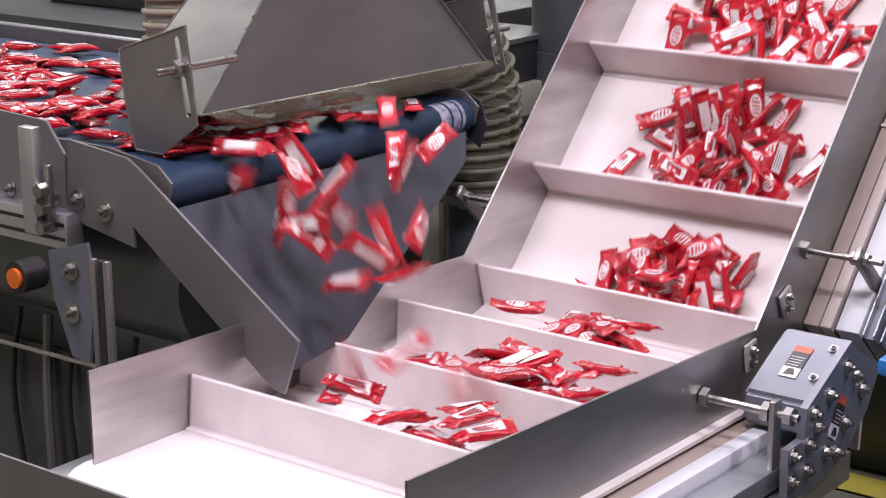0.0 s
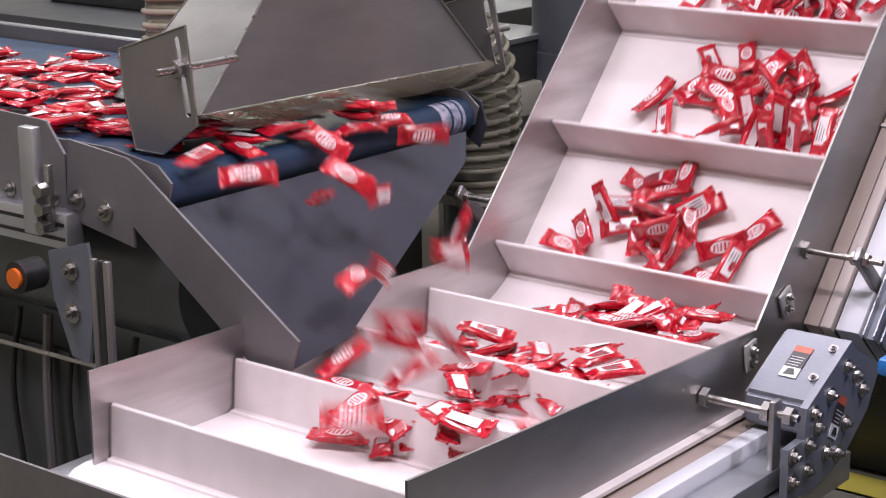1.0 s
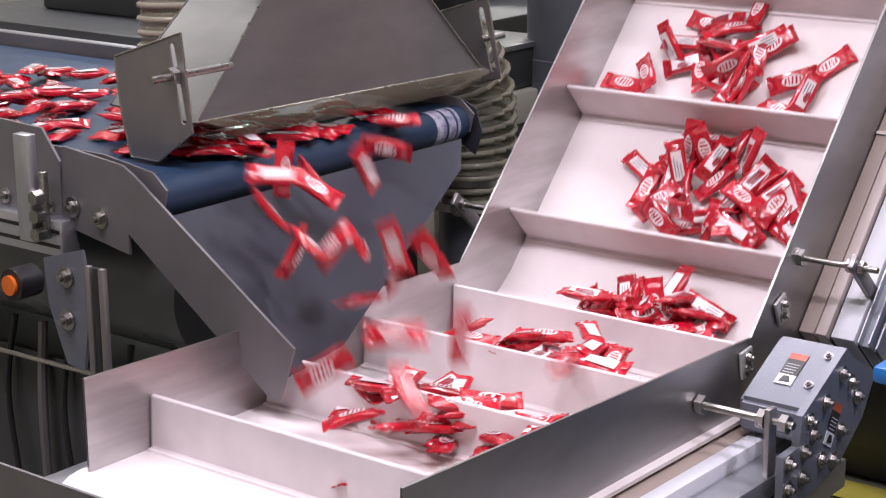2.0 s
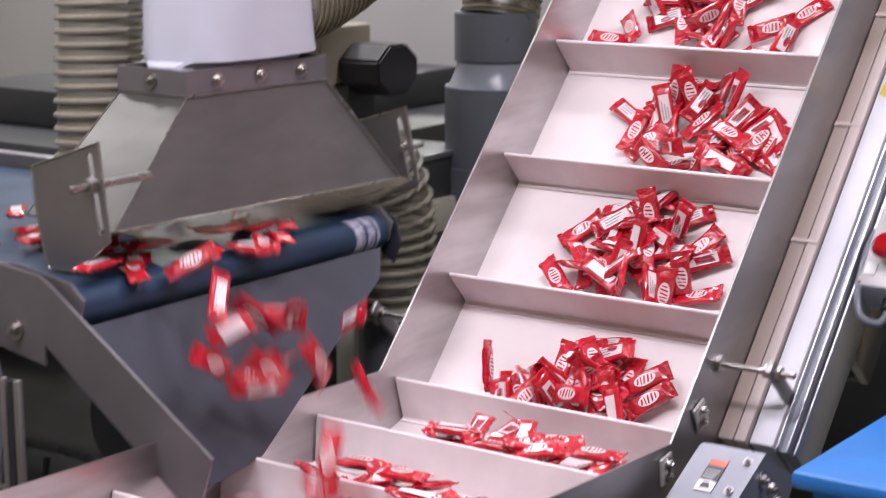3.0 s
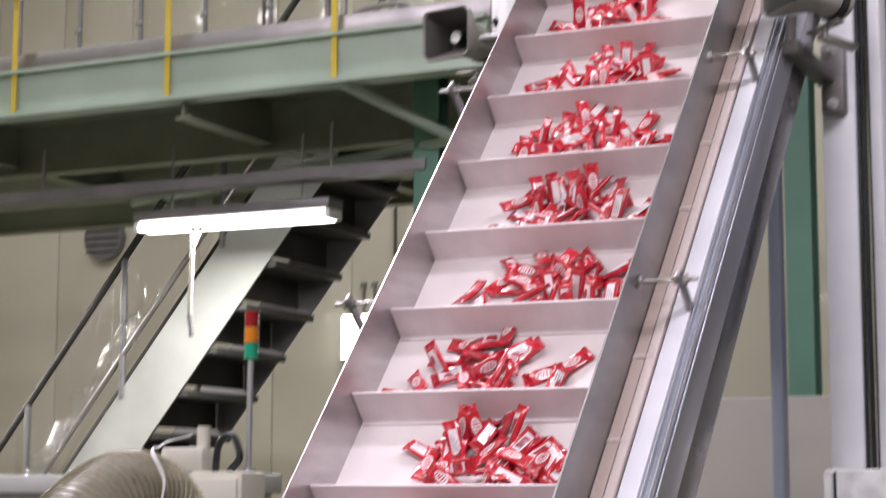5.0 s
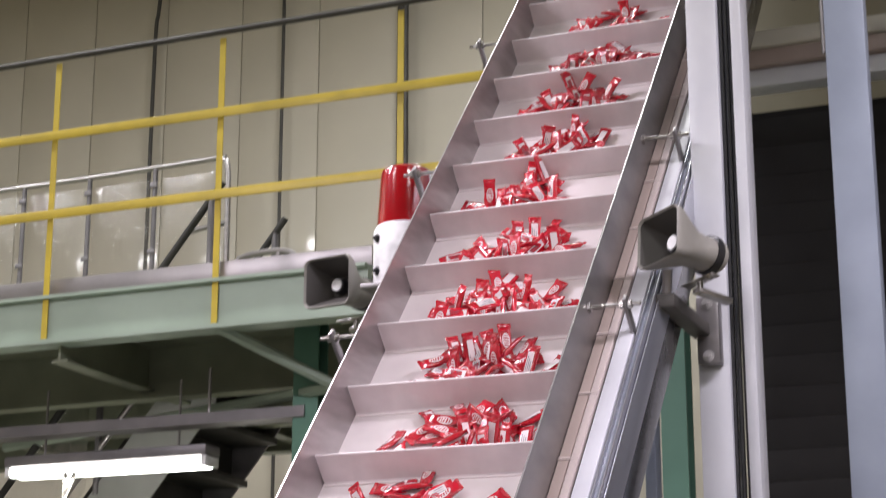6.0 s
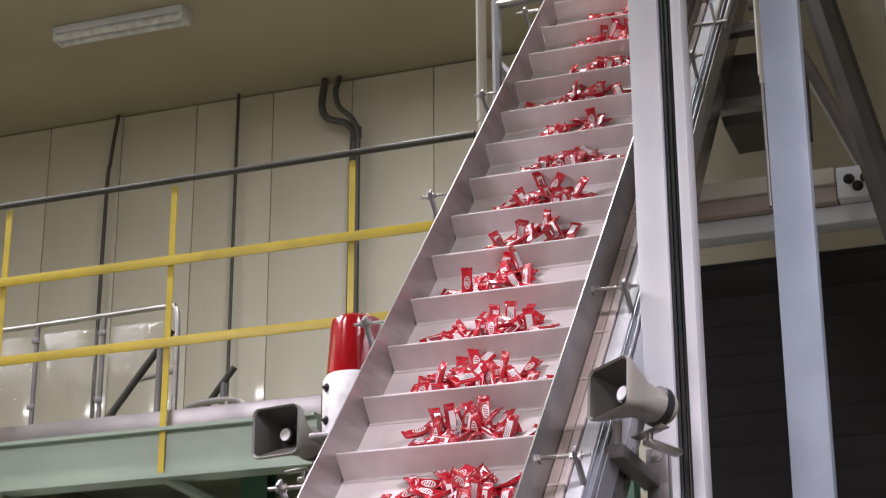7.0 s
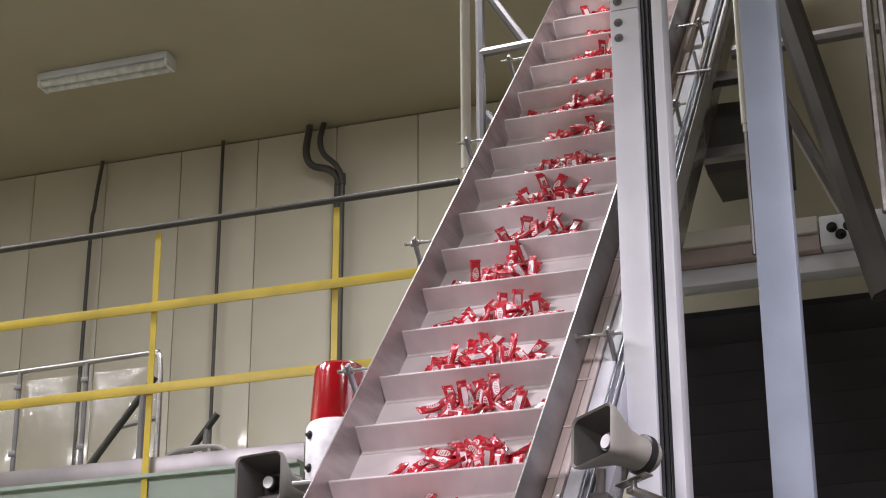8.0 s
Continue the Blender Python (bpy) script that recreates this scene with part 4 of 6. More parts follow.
for z in (3.905, 4.275):
    bm = bmesh.new()
    box(bm, (-8, MY - 0.050, z - 0.022), (-0.80 if z > 4 else -1.0, MY - 0.044, z + 0.022), 0.002)
    part("guard_rail", bm, YELLOW, mezz, "yellow flat guard rail")
# second, inner railing and low bench of tube on the deck
inner = thing("tube_railing", (-3.0, 5.3, DZ), "bare steel tube railing on the mezzanine deck", "railing")
for x in (-3.24, -3.64, -4.05, -4.45, -4.86):
    bm = bmesh.new()
    rod(bm, (x, 5.3, DZ), (x, 5.3, 4.55), 0.013)
    for z in (4.46, 4.10, 3.90):
        box(bm, (x - 0.022, 5.282, z - 0.014), (x + 0.022, 5.290, z + 0.014), 0.002)
    part("rail_post", bm, STEEL_DARK, inner, "tube post with clips")
bm = bmesh.new()
sweep(bm, smooth_line([(-6.5, 5.3, 4.53), (-4.0, 5.3, 4.545), (-2.93, 5.3, 4.565), (-2.845, 5.3, 4.56), (-2.812, 5.3, 4.50), (-2.805, 5.3, 4.22), (-2.805, 5.3, DZ)], 8), 0.015, 12)
part("hand_rail", bm, STEEL, inner, "bare tube hand rail bent down at its end")
bm = bmesh.new()
sweep(bm, smooth_line([(-3.23, 5.3, 3.90), (-3.06, 5.3, 4.165), (-3.0, 5.3, 4.19), (-2.805, 5.3, 4.215)], 6), 0.014, 10)
part("brace", bm, STEEL_DULL, inner)
for x0, x1 in ((-3.22, -2.83), (-3.62, -3.26), (-4.03, -3.66), (-4.43, -4.07)):
    bm = bmesh.new()
    box(bm, (x0, 5.312, 3.60), (x1, 5.316, 4.50), 0.001)
    part("clear_panel", bm, FILM_FLAT, inner, "clear plastic panel")
bench = thing("floor_barrier", (-2.3, 4.8, DZ), "low bent steel tube frame on the deck", "barrier")
bm = bmesh.new()
sweep(bm, smooth_line([(-2.48, 4.8, DZ), (-2.475, 4.8, 3.81), (-2.43, 4.8, 3.87), (-2.25, 4.8, 3.88), (-2.17, 4.8, 3.85), (-2.145, 4.8, 3.78), (-2.14, 4.8, DZ)], 8), 0.016, 10)
part("frame_tube", bm, STEEL_DULL, bench)
bm = bmesh.new()
rod(bm, (-2.25, 4.8, DZ), (-2.25, 4.8, 3.875), 0.015)
part("frame_tube", bm, STEEL_DULL, bench)
# conduits on the far wall
for pts, r in (([(-4.80, 7.9, 7.04), (-4.84, 7.9, 6.7), (-4.86, 7.9, 6.2), (-4.86, 7.9, 3.0)], 0.014),
                              ([(-3.84, 7.9, 7.05), (-3.84, 7.9, 6.5), (-3.84, 7.9, 3.0)], 0.012),
                              ([(-3.175, 7.9, 7.06), (-3.178, 7.86, 6.84), (-3.13, 7.86, 6.735), (-2.99, 7.86, 6.675), (-2.93, 7.87, 6.56), (-2.95, 7.88, 6.3), (-2.97, 7.9, 3.0)], 0.025),
                              ([(-3.07, 7.9, 7.06), (-3.06, 7.82, 6.90), (-3.03, 7.82, 6.79), (-2.93, 7.82, 6.68), (-2.89, 7.83, 6.55), (-2.90, 7.84, 6.3), (-2.91, 7.88, 3.0)], 0.020)):
    bm = bmesh.new()
    sweep(bm, smooth_line(pts, 8), r, 12)
    solo("conduit", bm, DARK_BRACE, "dark conduit running down the far wall", "conduit")

# ---- ceiling and hung lamps ----
def batten(at, length, lit, along=0.0, label="twin fluorescent batten lamp", drop=0.0, shell=None):
    t = thing("batten_lamp", at, label, "lamp")
    m = Matrix.Translation(at) @ Matrix.Rotation(along, 4, "Z")
    bm = bmesh.new()
    box(bm, (-length / 2, -0.07, 0.0), (length / 2, 0.07, 0.05), 0.01, m)
    part("casing", bm, shell or WHITE_PLATE, t, "lamp casing")
    for y in (-0.04, 0.04):
        bm = bmesh.new()
        rod(bm, m @ Vector((-length / 2 + 0.03, y, -0.022)), m @ Vector((length / 2 - 0.03, y, -0.026)), 0.024, 12)
        part("tube", bm, TUBE_GLOW if lit else LABEL_WHITE, t)
    for x in (-length / 2 + 0.015, length / 2 - 0.015):
        bm = bmesh.new()
        box(bm, (x - 0.012, -0.062, -0.045), (x + 0.012, 0.062, 0.0), 0.003, m)
        part("lamp_holder", bm, LABEL_WHITE, t)
    if drop:
        for x in (-length / 3, length / 3):
            bm = bmesh.new()
            rod(bm, m @ Vector((x, 0, 0.05)), m @ Vector((x, 0, drop)), 0.006, 8)
            part("drop_rod", bm, STEEL_DULL, t)
    return t


for x, y in CEILING_LAMPS:
    batten((x, y, HZ - 0.05), 1.25, True)
batten((-4.05, 6.62, HZ - 0.05), 0.95, False, 0.0, "unlit fluorescent batten lamp under the ceiling")
for x, y, z in BATTENS:
    batten((x, y, z), 1.25, True, 0.0, drop=HZ - z)
for x in (-2.93, -5.35):
    batten((x, 4.5, 2.87), 1.06, True, 0.0, "glowing twin fluorescent lamp hung below the mezzanine", drop=0.36, shell=STEEL_DARK)

# square wall light and the pull switch under the nearer hung lamp
wl = thing("wall_light", (-4.06, 7.95, 2.465), "glowing white square wall light in a grey tray", "wall light")
bm = bmesh.new()
box(bm, (-4.235, 7.90, 2.455), (-3.885, 8.0, 2.765), 0.006)
part("tray", bm, STEEL_DULL, wl, "grey metal tray")
bm = bmesh.new()
box(bm, (-4.225, 7.875, 2.475), (-3.895, 7.899, 2.757), 0.006)
part("diffuser", bm, TUBE_GLOW, wl, "glowing white diffuser")
for x in (-4.10, -4.02):
    bm = bmesh.new()
    rod(bm, (x, 7.95, 2.765), (x, 7.95, 2.95), 0.010, 8)
    rod(bm, (x, 7.95, 2.94), (x, 7.95, 2.975), 0.022, 8)
    part("hanger", bm, STEEL_DULL, wl)
ps = thing("pull_switch", (-3.13, 4.45, 2.32), "pale tube of a lamp switch hanging under the lamp", "pull switch")
bm = bmesh.new()
rod(bm, (-3.128, 4.45, 2.86), (-3.141, 4.45, 2.42), 0.011, 10)
part("tube", bm, HORN, ps)
bm = bmesh.new()
rod(bm, (-3.141, 4.45, 2.42), (-3.130, 4.45, 2.34), 0.016, 10, 0.010)
rod(bm, (-3.130, 4.45, 2.34), (-3.129, 4.45, 2.318), 0.013, 10)
part("grip", bm, STEEL_DARK, ps, "dark grip at the end")
bm = bmesh.new()
rod(bm, (-3.132, 4.45, 2.72), (-3.07, 4.45, 2.86), 0.009, 8)
part("fork", bm, HORN, ps)

# ---- stairs to the mezzanine ----
stairs = thing("steel_stairs", (-4.5, 5.5, 0), "steel stairs with dark treads and tube hand rails", "stairs")
sdir = Vector((1, 0, 1.25)).normalized()
def on_stairs(d, lift, y):
    return Vector((-3.60, y, 2.35)) + sdir * d + Vector((0, 0, lift))


for y, mat in ((5.1, STRINGER), (5.8, STEEL_DARK)):
    bm = bmesh.new()
    a, b = on_stairs(-2.85, 0.0, y), on_stairs(1.4, 0.0, y)
    plate(bm, [(a.x, a.z - 0.22), (b.x, b.z - 0.22), (b.x, b.z + 0.24), (a.x, a.z + 0.24)], 0.012, basis((0, y, 0), (1, 0, 0), (0, 0, 1)))
    part("stringer", bm, mat, stairs, "pale steel stringer" if y < 5.5 else "dark steel stringer")
for k in range(16):
    c = on_stairs(-2.75 + 0.27 * k, 0.0, 5.45)
    bm = bmesh.new()
    box(bm, (c.x - 0.05, 5.11, c.z - 0.02), (c.x + 0.22, 5.79, c.z + 0.015), 0.004)
    box(bm, (c.x - 0.05, 5.11, c.z - 0.16), (c.x - 0.045, 5.79, c.z - 0.02))
    part("tread", bm, TREAD, stairs)
for y in (5.1, 5.8):
    for lift in (0.42, 0.92):
        bm = bmesh.new()
        rod(bm, on_stairs(-2.7, lift, y), on_stairs(1.4, lift, y), 0.018 if lift > 0.5 else 0.015, 12)
        part("hand_rail", bm, STEEL if lift < 0.5 else TREAD, stairs)
    for d in (-2.5, -1.55, -0.6, 0.35, 1.3):
        bm = bmesh.new()
        rod(bm, on_stairs(d, 0.2, y), on_stairs(d, 0.92, y), 0.018, 10)
        part("rail_post", bm, STEEL_DARK, stairs)

bm = bmesh.new()
box(bm, (-4.25, 7.93, 2.476), (-4.037, 7.96, 2.765), 0.004)
solo("wall_board", bm, LABEL_WHITE, "blank white board on the far wall", "board")

for d0, d1 in ((-2.4, -1.62), (-1.48, -0.67), (-0.53, 0.28)):
    bm = bmesh.new()
    a, b = on_stairs(d0, 0, 5.1), on_stairs(d1, 0, 5.1)
    plate(bm, [(a.x, a.z + 0.28), (b.x, b.z + 0.28), (b.x, b.z + 0.84), (a.x, a.z + 0.84)], 0.005, basis((0, 5.07, 0), (1, 0, 0), (0, 0, 1)))
    part("clear_panel", bm, FILM, stairs, "clear plastic guard sheet")
# crumpled clear wrapping bunched round the middle rail
wrap_rnd = random.Random(5)
for d0, d1 in ((-2.3, -1.75), (-1.72, -1.25), (-1.22, -0.8), (-0.78, -0.4)):
    bm = bmesh.new()
    line = [on_stairs(d0 + (d1 - d0) * k / 14, 0.46 + wrap_rnd.uniform(-0.03, 0.03), 5.06 + wrap_rnd.uniform(-0.02, 0.02)) for k in range(15)]
    lean = wrap_rnd.uniform(0, 6)
    radii = [0.034 + 0.014 * math.sin(lean + 0.9 * k) + wrap_rnd.uniform(-0.007, 0.007) for k in range(16)]
    sweep(bm, line, lambda f: radii[int(f * 14)], 10)
    part("plastic_wrap", bm, FILM, stairs, "crumpled clear plastic wrap")
bm = bmesh.new()
box(bm, (0.11, 2.6, 0.0), (0.145, 2.66, 3.05), 0.004)
solo("steel_post", bm, BLUE_COLUMN, "slim blue-grey post under the incline", "post")
solo("steel_post", i_beam(-0.16, 4.05, 0.0, 4.2, 0.10, 0.10), GREEN_DARK, "green steel post under the incline", "post")

# ---- signal tower, cabinet and white partition behind the hoses ----
part_wall = bmesh.new()
box(part_wall, (-6.0, 2.6, 0.0), (-1.62, 2.66, 1.60), 0.004)
box(part_wall, (-6.0, 2.56, 1.60), (-1.60, 2.70, 1.665), 0.006)
solo("partition", part_wall, WHITE_WALL, "white machine partition with a capping rail", "partition")
cab = thing("switch_cabinet", (-1.70, 2.55, 1.36), "cream switch cabinet on the partition's end", "cabinet")
bm = bmesh.new()
box(bm, (-1.77, 2.40, 1.36), (-1.575, 2.55, 1.67), 0.006)
part("body", bm, BOX_CREAM, cab)
bm = bmesh.new()
box(bm, (-1.755, 2.392, 1.38), (-1.59, 2.40, 1.65), 0.003)
dr = part("door", bm, BOX_CREAM, cab)
bm = bmesh.new()
box(bm, (-1.61, 2.38, 1.44), (-1.60, 2.392, 1.52), 0.002)
part("handle", bm, BLACK, dr)
bm = bmesh.new()
box(bm, (-1.90, 2.42, 1.665), (-1.74, 2.52, 1.75), 0.006)
part("junction_box", bm, BOX_CREAM, cab)
bm = bmesh.new()
rod(bm, (-1.76, 2.46, 1.67), (-1.76, 2.46, 1.82), 0.022, 12)
part("stub_pipe", bm, BOX_CREAM, cab)
bm = bmesh.new()
sweep(bm, smooth_line([(-1.72, 2.47, 1.66), (-1.70, 2.46, 1.76), (-1.65, 2.46, 1.79), (-1.62, 2.46, 1.72), (-1.66, 2.46, 1.67)], 8), 0.012, 10)
part("cable_loop", bm, BLACK, cab, "black cable loop")
tower = thing("signal_tower", (-1.612, 2.5, 1.665), "red, amber and green signal tower on a thin pole", "signal lamp")
bm = bmesh.new()
rod(bm, (-1.612, 2.5, 1.66), (-1.608, 2.5, 2.035), 0.010, 12)
rod(bm, (-1.612, 2.5, 1.66), (-1.612, 2.5, 1.68), 0.024, 16)
part("pole", bm, ALU, tower, "thin aluminium pole")
for nm, z, mat in (("green_lens", 2.04, LENS_GREEN), ("amber_lens", 2.093, LENS_AMBER), ("red_lens", 2.146, RED_LENS)):
    bm = bmesh.new()
    rod(bm, (-1.607, 2.5, z), (-1.607, 2.5, z + 0.051), 0.023, 20)
    rod(bm, (-1.607, 2.5, z + 0.001), (-1.607, 2.5, z + 0.005), 0.025, 20)
    part(nm, bm, mat, tower)
# pump and brackets behind the hood
pump = thing("blower", (-0.9, 0.55, 0.0), "dark blower with olive motor casing behind the hood", "blower")
bm = bmesh.new()
box(bm, (-1.08, 0.40, 1.145), (-0.955, 0.58, 1.275), 0.012)
for k in range(5):
    box(bm, (-1.07, 0.397, 1.16 + 0.022 * k), (-0.96, 0.40, 1.17 + 0.022 * k), 0.001)
part("motor_casing", bm, OLIVE_DARK, pump, "olive finned motor casing")
bm = bmesh.new()
octagon = [(0.525 + 0.078 * math.cos(math.pi / 8 + math.pi / 4 * k), 1.180 + 0.060 * math.sin(math.pi / 8 + math.pi / 4 * k)) for k in range(8)]
plate(bm, octagon, 0.11, basis((-0.895, 0, 0), (0, 1, 0), (0, 0, 1)))
bmesh.ops.bevel(bm, geom=list(bm.edges), offset=0.005, segments=2, affect="EDGES")
part("scroll", bm, BLACK, pump, "black eight-sided fan scroll")
bm = bmesh.new()
box(bm, (-1.02, 0.46, 0.99), (-0.93, 0.56, 1.146), 0.006)
part("pedestal", bm, DARK, pump)
bm = bmesh.new()
box(bm, (-1.05, 0.40, 0.888), (-0.80, 0.76, 0.99), 0.008)
part("frame", bm, DARK, pump)
bm = bmesh.new()
box(bm, (-0.80, 0.40, 0.978), (-0.795, 0.76, 0.99), 0.001)
part("edge_trim", bm, ALU, pump, "bright top edge")
bm = bmesh.new()
box(bm, (-1.2, 0.28, 0.815), (-0.78, 0.92, 0.886), 0.005)
part("stand", bm, BOX_CREAM, pump, "cream stand beam")
for x, y in ((-1.17, 0.31), (-0.81, 0.31), (-1.17, 0.89), (-0.81, 0.89)):
    bm = bmesh.new()
    box(bm, (x - 0.025, y - 0.025, 0.0), (x + 0.025, y + 0.025, 0.815), 0.004)
    part("leg", bm, BOX_CREAM, pump)
mach = thing("packing_machine", (-1.9, 1.2, 0), "dark enclosed machine behind the hoses", "machine")
for nm, lo, hi, mat in (("body", (-2.6, 0.38, 0.0), (-1.25, 2.0, 0.95), DARK), ("top_housing", (-2.4, 0.6, 0.95), (-1.5, 1.7, 1.05), DARK),
                        ("door", (-2.5, 0.36, 0.12), (-1.95, 0.38, 0.88), STEEL_DARK), ("door", (-1.9, 0.36, 0.12), (-1.35, 0.38, 0.88), STEEL_DARK),
                        ("edge_trim", (-2.6, 0.355, 0.90), (-1.25, 0.379, 0.93), ALU)):
    bm = bmesh.new()
    box(bm, lo, hi, 0.01)
    part(nm, bm, mat, mach)
bm = bmesh.new()
box(bm, (-0.62, 0.25, 0.50), (-0.38, 0.75, 0.66), 0.01)
box(bm, (-0.62, 0.25, 0.0), (-0.58, 0.29, 0.50))
box(bm, (-0.42, 0.71, 0.0), (-0.38, 0.75, 0.50))
solo("dark_cabinet", bm, DARK, "low dark cabinet beside the incline", "cabinet")

# cable tray and fan grille under the mezzanine, notice cabinet on the column
tray = thing("cable_tray", (-4.0, 4.45, 2.99), "dark cable tray hung under the mezzanine", "cable tray")
bm = bmesh.new()
plate(bm, [(-0.06, 0.0), (0.06, 0.0), (0.06, 0.05), (0.055, 0.05), (0.055, 0.005), (-0.055, 0.005), (-0.055, 0.05), (-0.06, 0.05)], 6.0, basis((-4.9, 4.45, 3.0), (0, 1, 0), (0, 0, 1)))
part("trough", bm, STEEL_DARK, tray)
for x in (-7.2, -5.6, -4.0, -2.4):
    bm = bmesh.new()
    rod(bm, (x, 4.45, 3.05), (x, 4.45, 3.26), 0.008, 8)
    part("hanger", bm, STEEL_DULL, tray)
for k in range(3):
    bm = bmesh.new()
    rod(bm, (-7.9, 4.42 + 0.03 * k, 3.02), (-1.9, 4.42 + 0.03 * k, 3.02), 0.011, 8)
    part("cable", bm, BLACK, tray)
fan = thing("wall_fan", (-6.17, 7.93, 3.2), "round dark fan grille on the far wall", "fan")
bm = bmesh.new()
rod(bm, (-6.17, 7.96, 3.39), (-6.17, 7.90, 3.39), 0.16, 32)
part("shroud", bm, STEEL_DARK, fan)
for k in range(5):
    bm = bmesh.new()
    rod(bm, (-6.31, 7.895, 3.29 + 0.05 * k), (-6.03, 7.895, 3.29 + 0.05 * k), 0.005, 6)
    part("grille_bar", bm, BLACK, fan)
notice = thing("notice_cabinet", (0.60, 1.9, 1.30), "white cabinet with a dark edge fixed to the pale column", "cabinet")
bm = bmesh.new()
box(bm, (0.455, 1.80, 1.30), (0.76, 1.99, 1.662), 0.012)
part("case", bm, LABEL_WHITE, notice)
bm = bmesh.new()
box(bm, (0.484, 1.795, 1.305), (0.490, 1.80, 1.655))
part("seam", bm, BLACK, notice, "dark door gap")
bm = bmesh.new()
box(bm, (0.53, 1.797, 1.55), (0.70, 1.80, 1.57))
part("text_bar", bm, LABEL_RED, notice)

# ---- beacon and horn loudspeakers ----
beacon = thing("rotating_beacon", (-0.50, 2.2, 2.95), "red rotating beacon on a white base", "beacon")
part("base", turned([(0.092, 2.93), (0.098, 2.95), (0.098, 3.10), (0.090, 3.115)], -0.495, 2.2), LABEL_WHITE, beacon, "white drum base")
part("lens", turned([(0.088, 3.115), (0.087, 3.13), (0.078, 3.27), (0.074, 3.29), (0.064, 3.298)], -0.495, 2.2), RED_LENS, beacon, "red fluted lens")
for z in (2.97, 3.07):
    bm = bmesh.new()
    bolt(bm, (-0.555, 2.122, z), (-0.6, -0.8, 0), 0.008)
    part("screw", bm, BLACK, beacon)
bm = bmesh.new()
box(bm, (-0.60, 2.10, 2.915), (-0.31, 2.30, 2.93), 0.003)
part("bracket", bm, STEEL_DULL, beacon)


def horn(base, m, label):
    t = thing("horn_speaker", base, label, "loudspeaker", "horn loudspeakers")
    bm = bmesh.new()
    rings = []
    for z, h, e in ((0.0, 0.073, 0.02), (0.006, 0.078, 0.02), (0.0, 0.080, 0.02), (-0.02, 0.077, 0.02), (-0.06, 0.062, 0.025), (-0.10, 0.05, 0.035), (-0.13, 0.048, 0.04), (-0.135, 0.05, 0.05), (-0.20, 0.05, 0.05), (-0.21, 0.042, 0.042)):
        ring = []
        for sx, sy in ((1, 1), (-1, 1), (-1, -1), (1, -1)):
            for k in range(6):
                a = math.atan2(sy, sx) - math.pi / 4 + math.pi / 2 * k / 5
                r = min(e, h)
                ring.append(bm.verts.new(m @ Vector((sx * (h - r) + r * math.cos(a), (sy * (h - r) + r * math.sin(a)) * 0.92, z))))
        rings.append(ring)
    for a, b in zip(rings, rings[1:]):
        for k in range(24):
            bm.faces.new((a[k], a[(k + 1) % 24], b[(k + 1) % 24], b[k]))
    bm.faces.new(rings[-1])
    part("bell", bm, HORN, t, "grey square horn bell")
    bm = bmesh.new()
    rings = []
    for z, h in ((0.001, 0.0725), (-0.04, 0.05), (-0.075, 0.030)):
        rings.append([bm.verts.new(m @ Vector((sx * h, sy * h * 0.92, z))) for sx, sy in ((1, 1), (-1, 1), (-1, -1), (1, -1))])
    for a, b in zip(rings, rings[1:]):
        for k in range(4):
            bm.faces.new((a[k], a[(k + 1) % 4], b[(k + 1) % 4], b[k]))
    bm.faces.new(rings[-1])
    part("throat", bm, DARK_BRACE, t, "dark throat")
    bm = bmesh.new()
    rod(bm, m @ Vector((0, 0, -0.074)), m @ Vector((0, 0, -0.050)), 0.027, 20, 0.023)
    part("throat_ring", bm, BLACK, t, "black ring round the cone")
    bm = bmesh.new()
    rod(bm, m @ Vector((0, 0, -0.075)), m @ Vector((0, 0, -0.045)), 0.018, 20)
    part("reflector", bm, LABEL_WHITE, t, "white centre cone")
    bm = bmesh.new()
    rod(bm, m @ Vector((0, 0, -0.165)), m @ Vector((0, 0, -0.185)), 0.0515, 28)
    part("rating_band", bm, BLACK, t, "dark rating band")
    bm = bmesh.new()
    box(bm, (-0.06, -0.085, -0.16), (0.06, -0.08, -0.13), 0.002, m)
    rod(bm, m @ Vector((0, -0.085, -0.145)), m @ Vector((0, -0.11, -0.145)), 0.008)
    box(bm, (-0.014, -0.12, -0.25), (0.014, -0.105, -0.13), 0.002, m)
    part("bracket", bm, CHROME, t)
    return t


horn((-0.72, 2.2, 2.80), Matrix.Translation((-0.72, 2.13, 2.955)) @ Matrix.Rotation(radians(-10), 4, "Z") @ Matrix.Rotation(radians(90), 4, "X") @ Matrix.Scale(1.05, 4),
     "grey square horn speaker beside the red beacon")
horn((0.47, 1.55, 2.70), Matrix.Translation((0.460, 1.525, 2.812)) @ Matrix.Rotation(radians(-34), 4, "Z") @ Matrix.Rotation(radians(82), 4, "X") @ Matrix.Rotation(radians(6), 4, "Z") @ Matrix.Scale(0.93, 4),
     "grey square horn speaker clamped to the pale column")
bm = bmesh.new()
rod(bm, (-0.72, 2.35, 2.86), (-0.32, 2.35, 2.86), 0.012)
solo("speaker_bracket", bm, STEEL_DULL, "steel arm carrying the horn speaker", "bracket")

# clamp gear that carries the horn on the pale column, and a small switch on the column's face
gear = thing("speaker_mount", (0.46, 1.75, 2.5), "dark steel clamp gear under the horn speaker", "bracket")
bm = bmesh.new()
box(bm, (0.425, 1.60, 2.655), (0.475, 1.99, 2.69), 0.004)
part("arm", bm, DARK_BRACE, gear)
bm = bmesh.new()
box(bm, (0.440, 1.955, 2.58), (0.50, 1.998, 2.76), 0.004)
part("clamp_plate", bm, STEEL_DULL, gear)
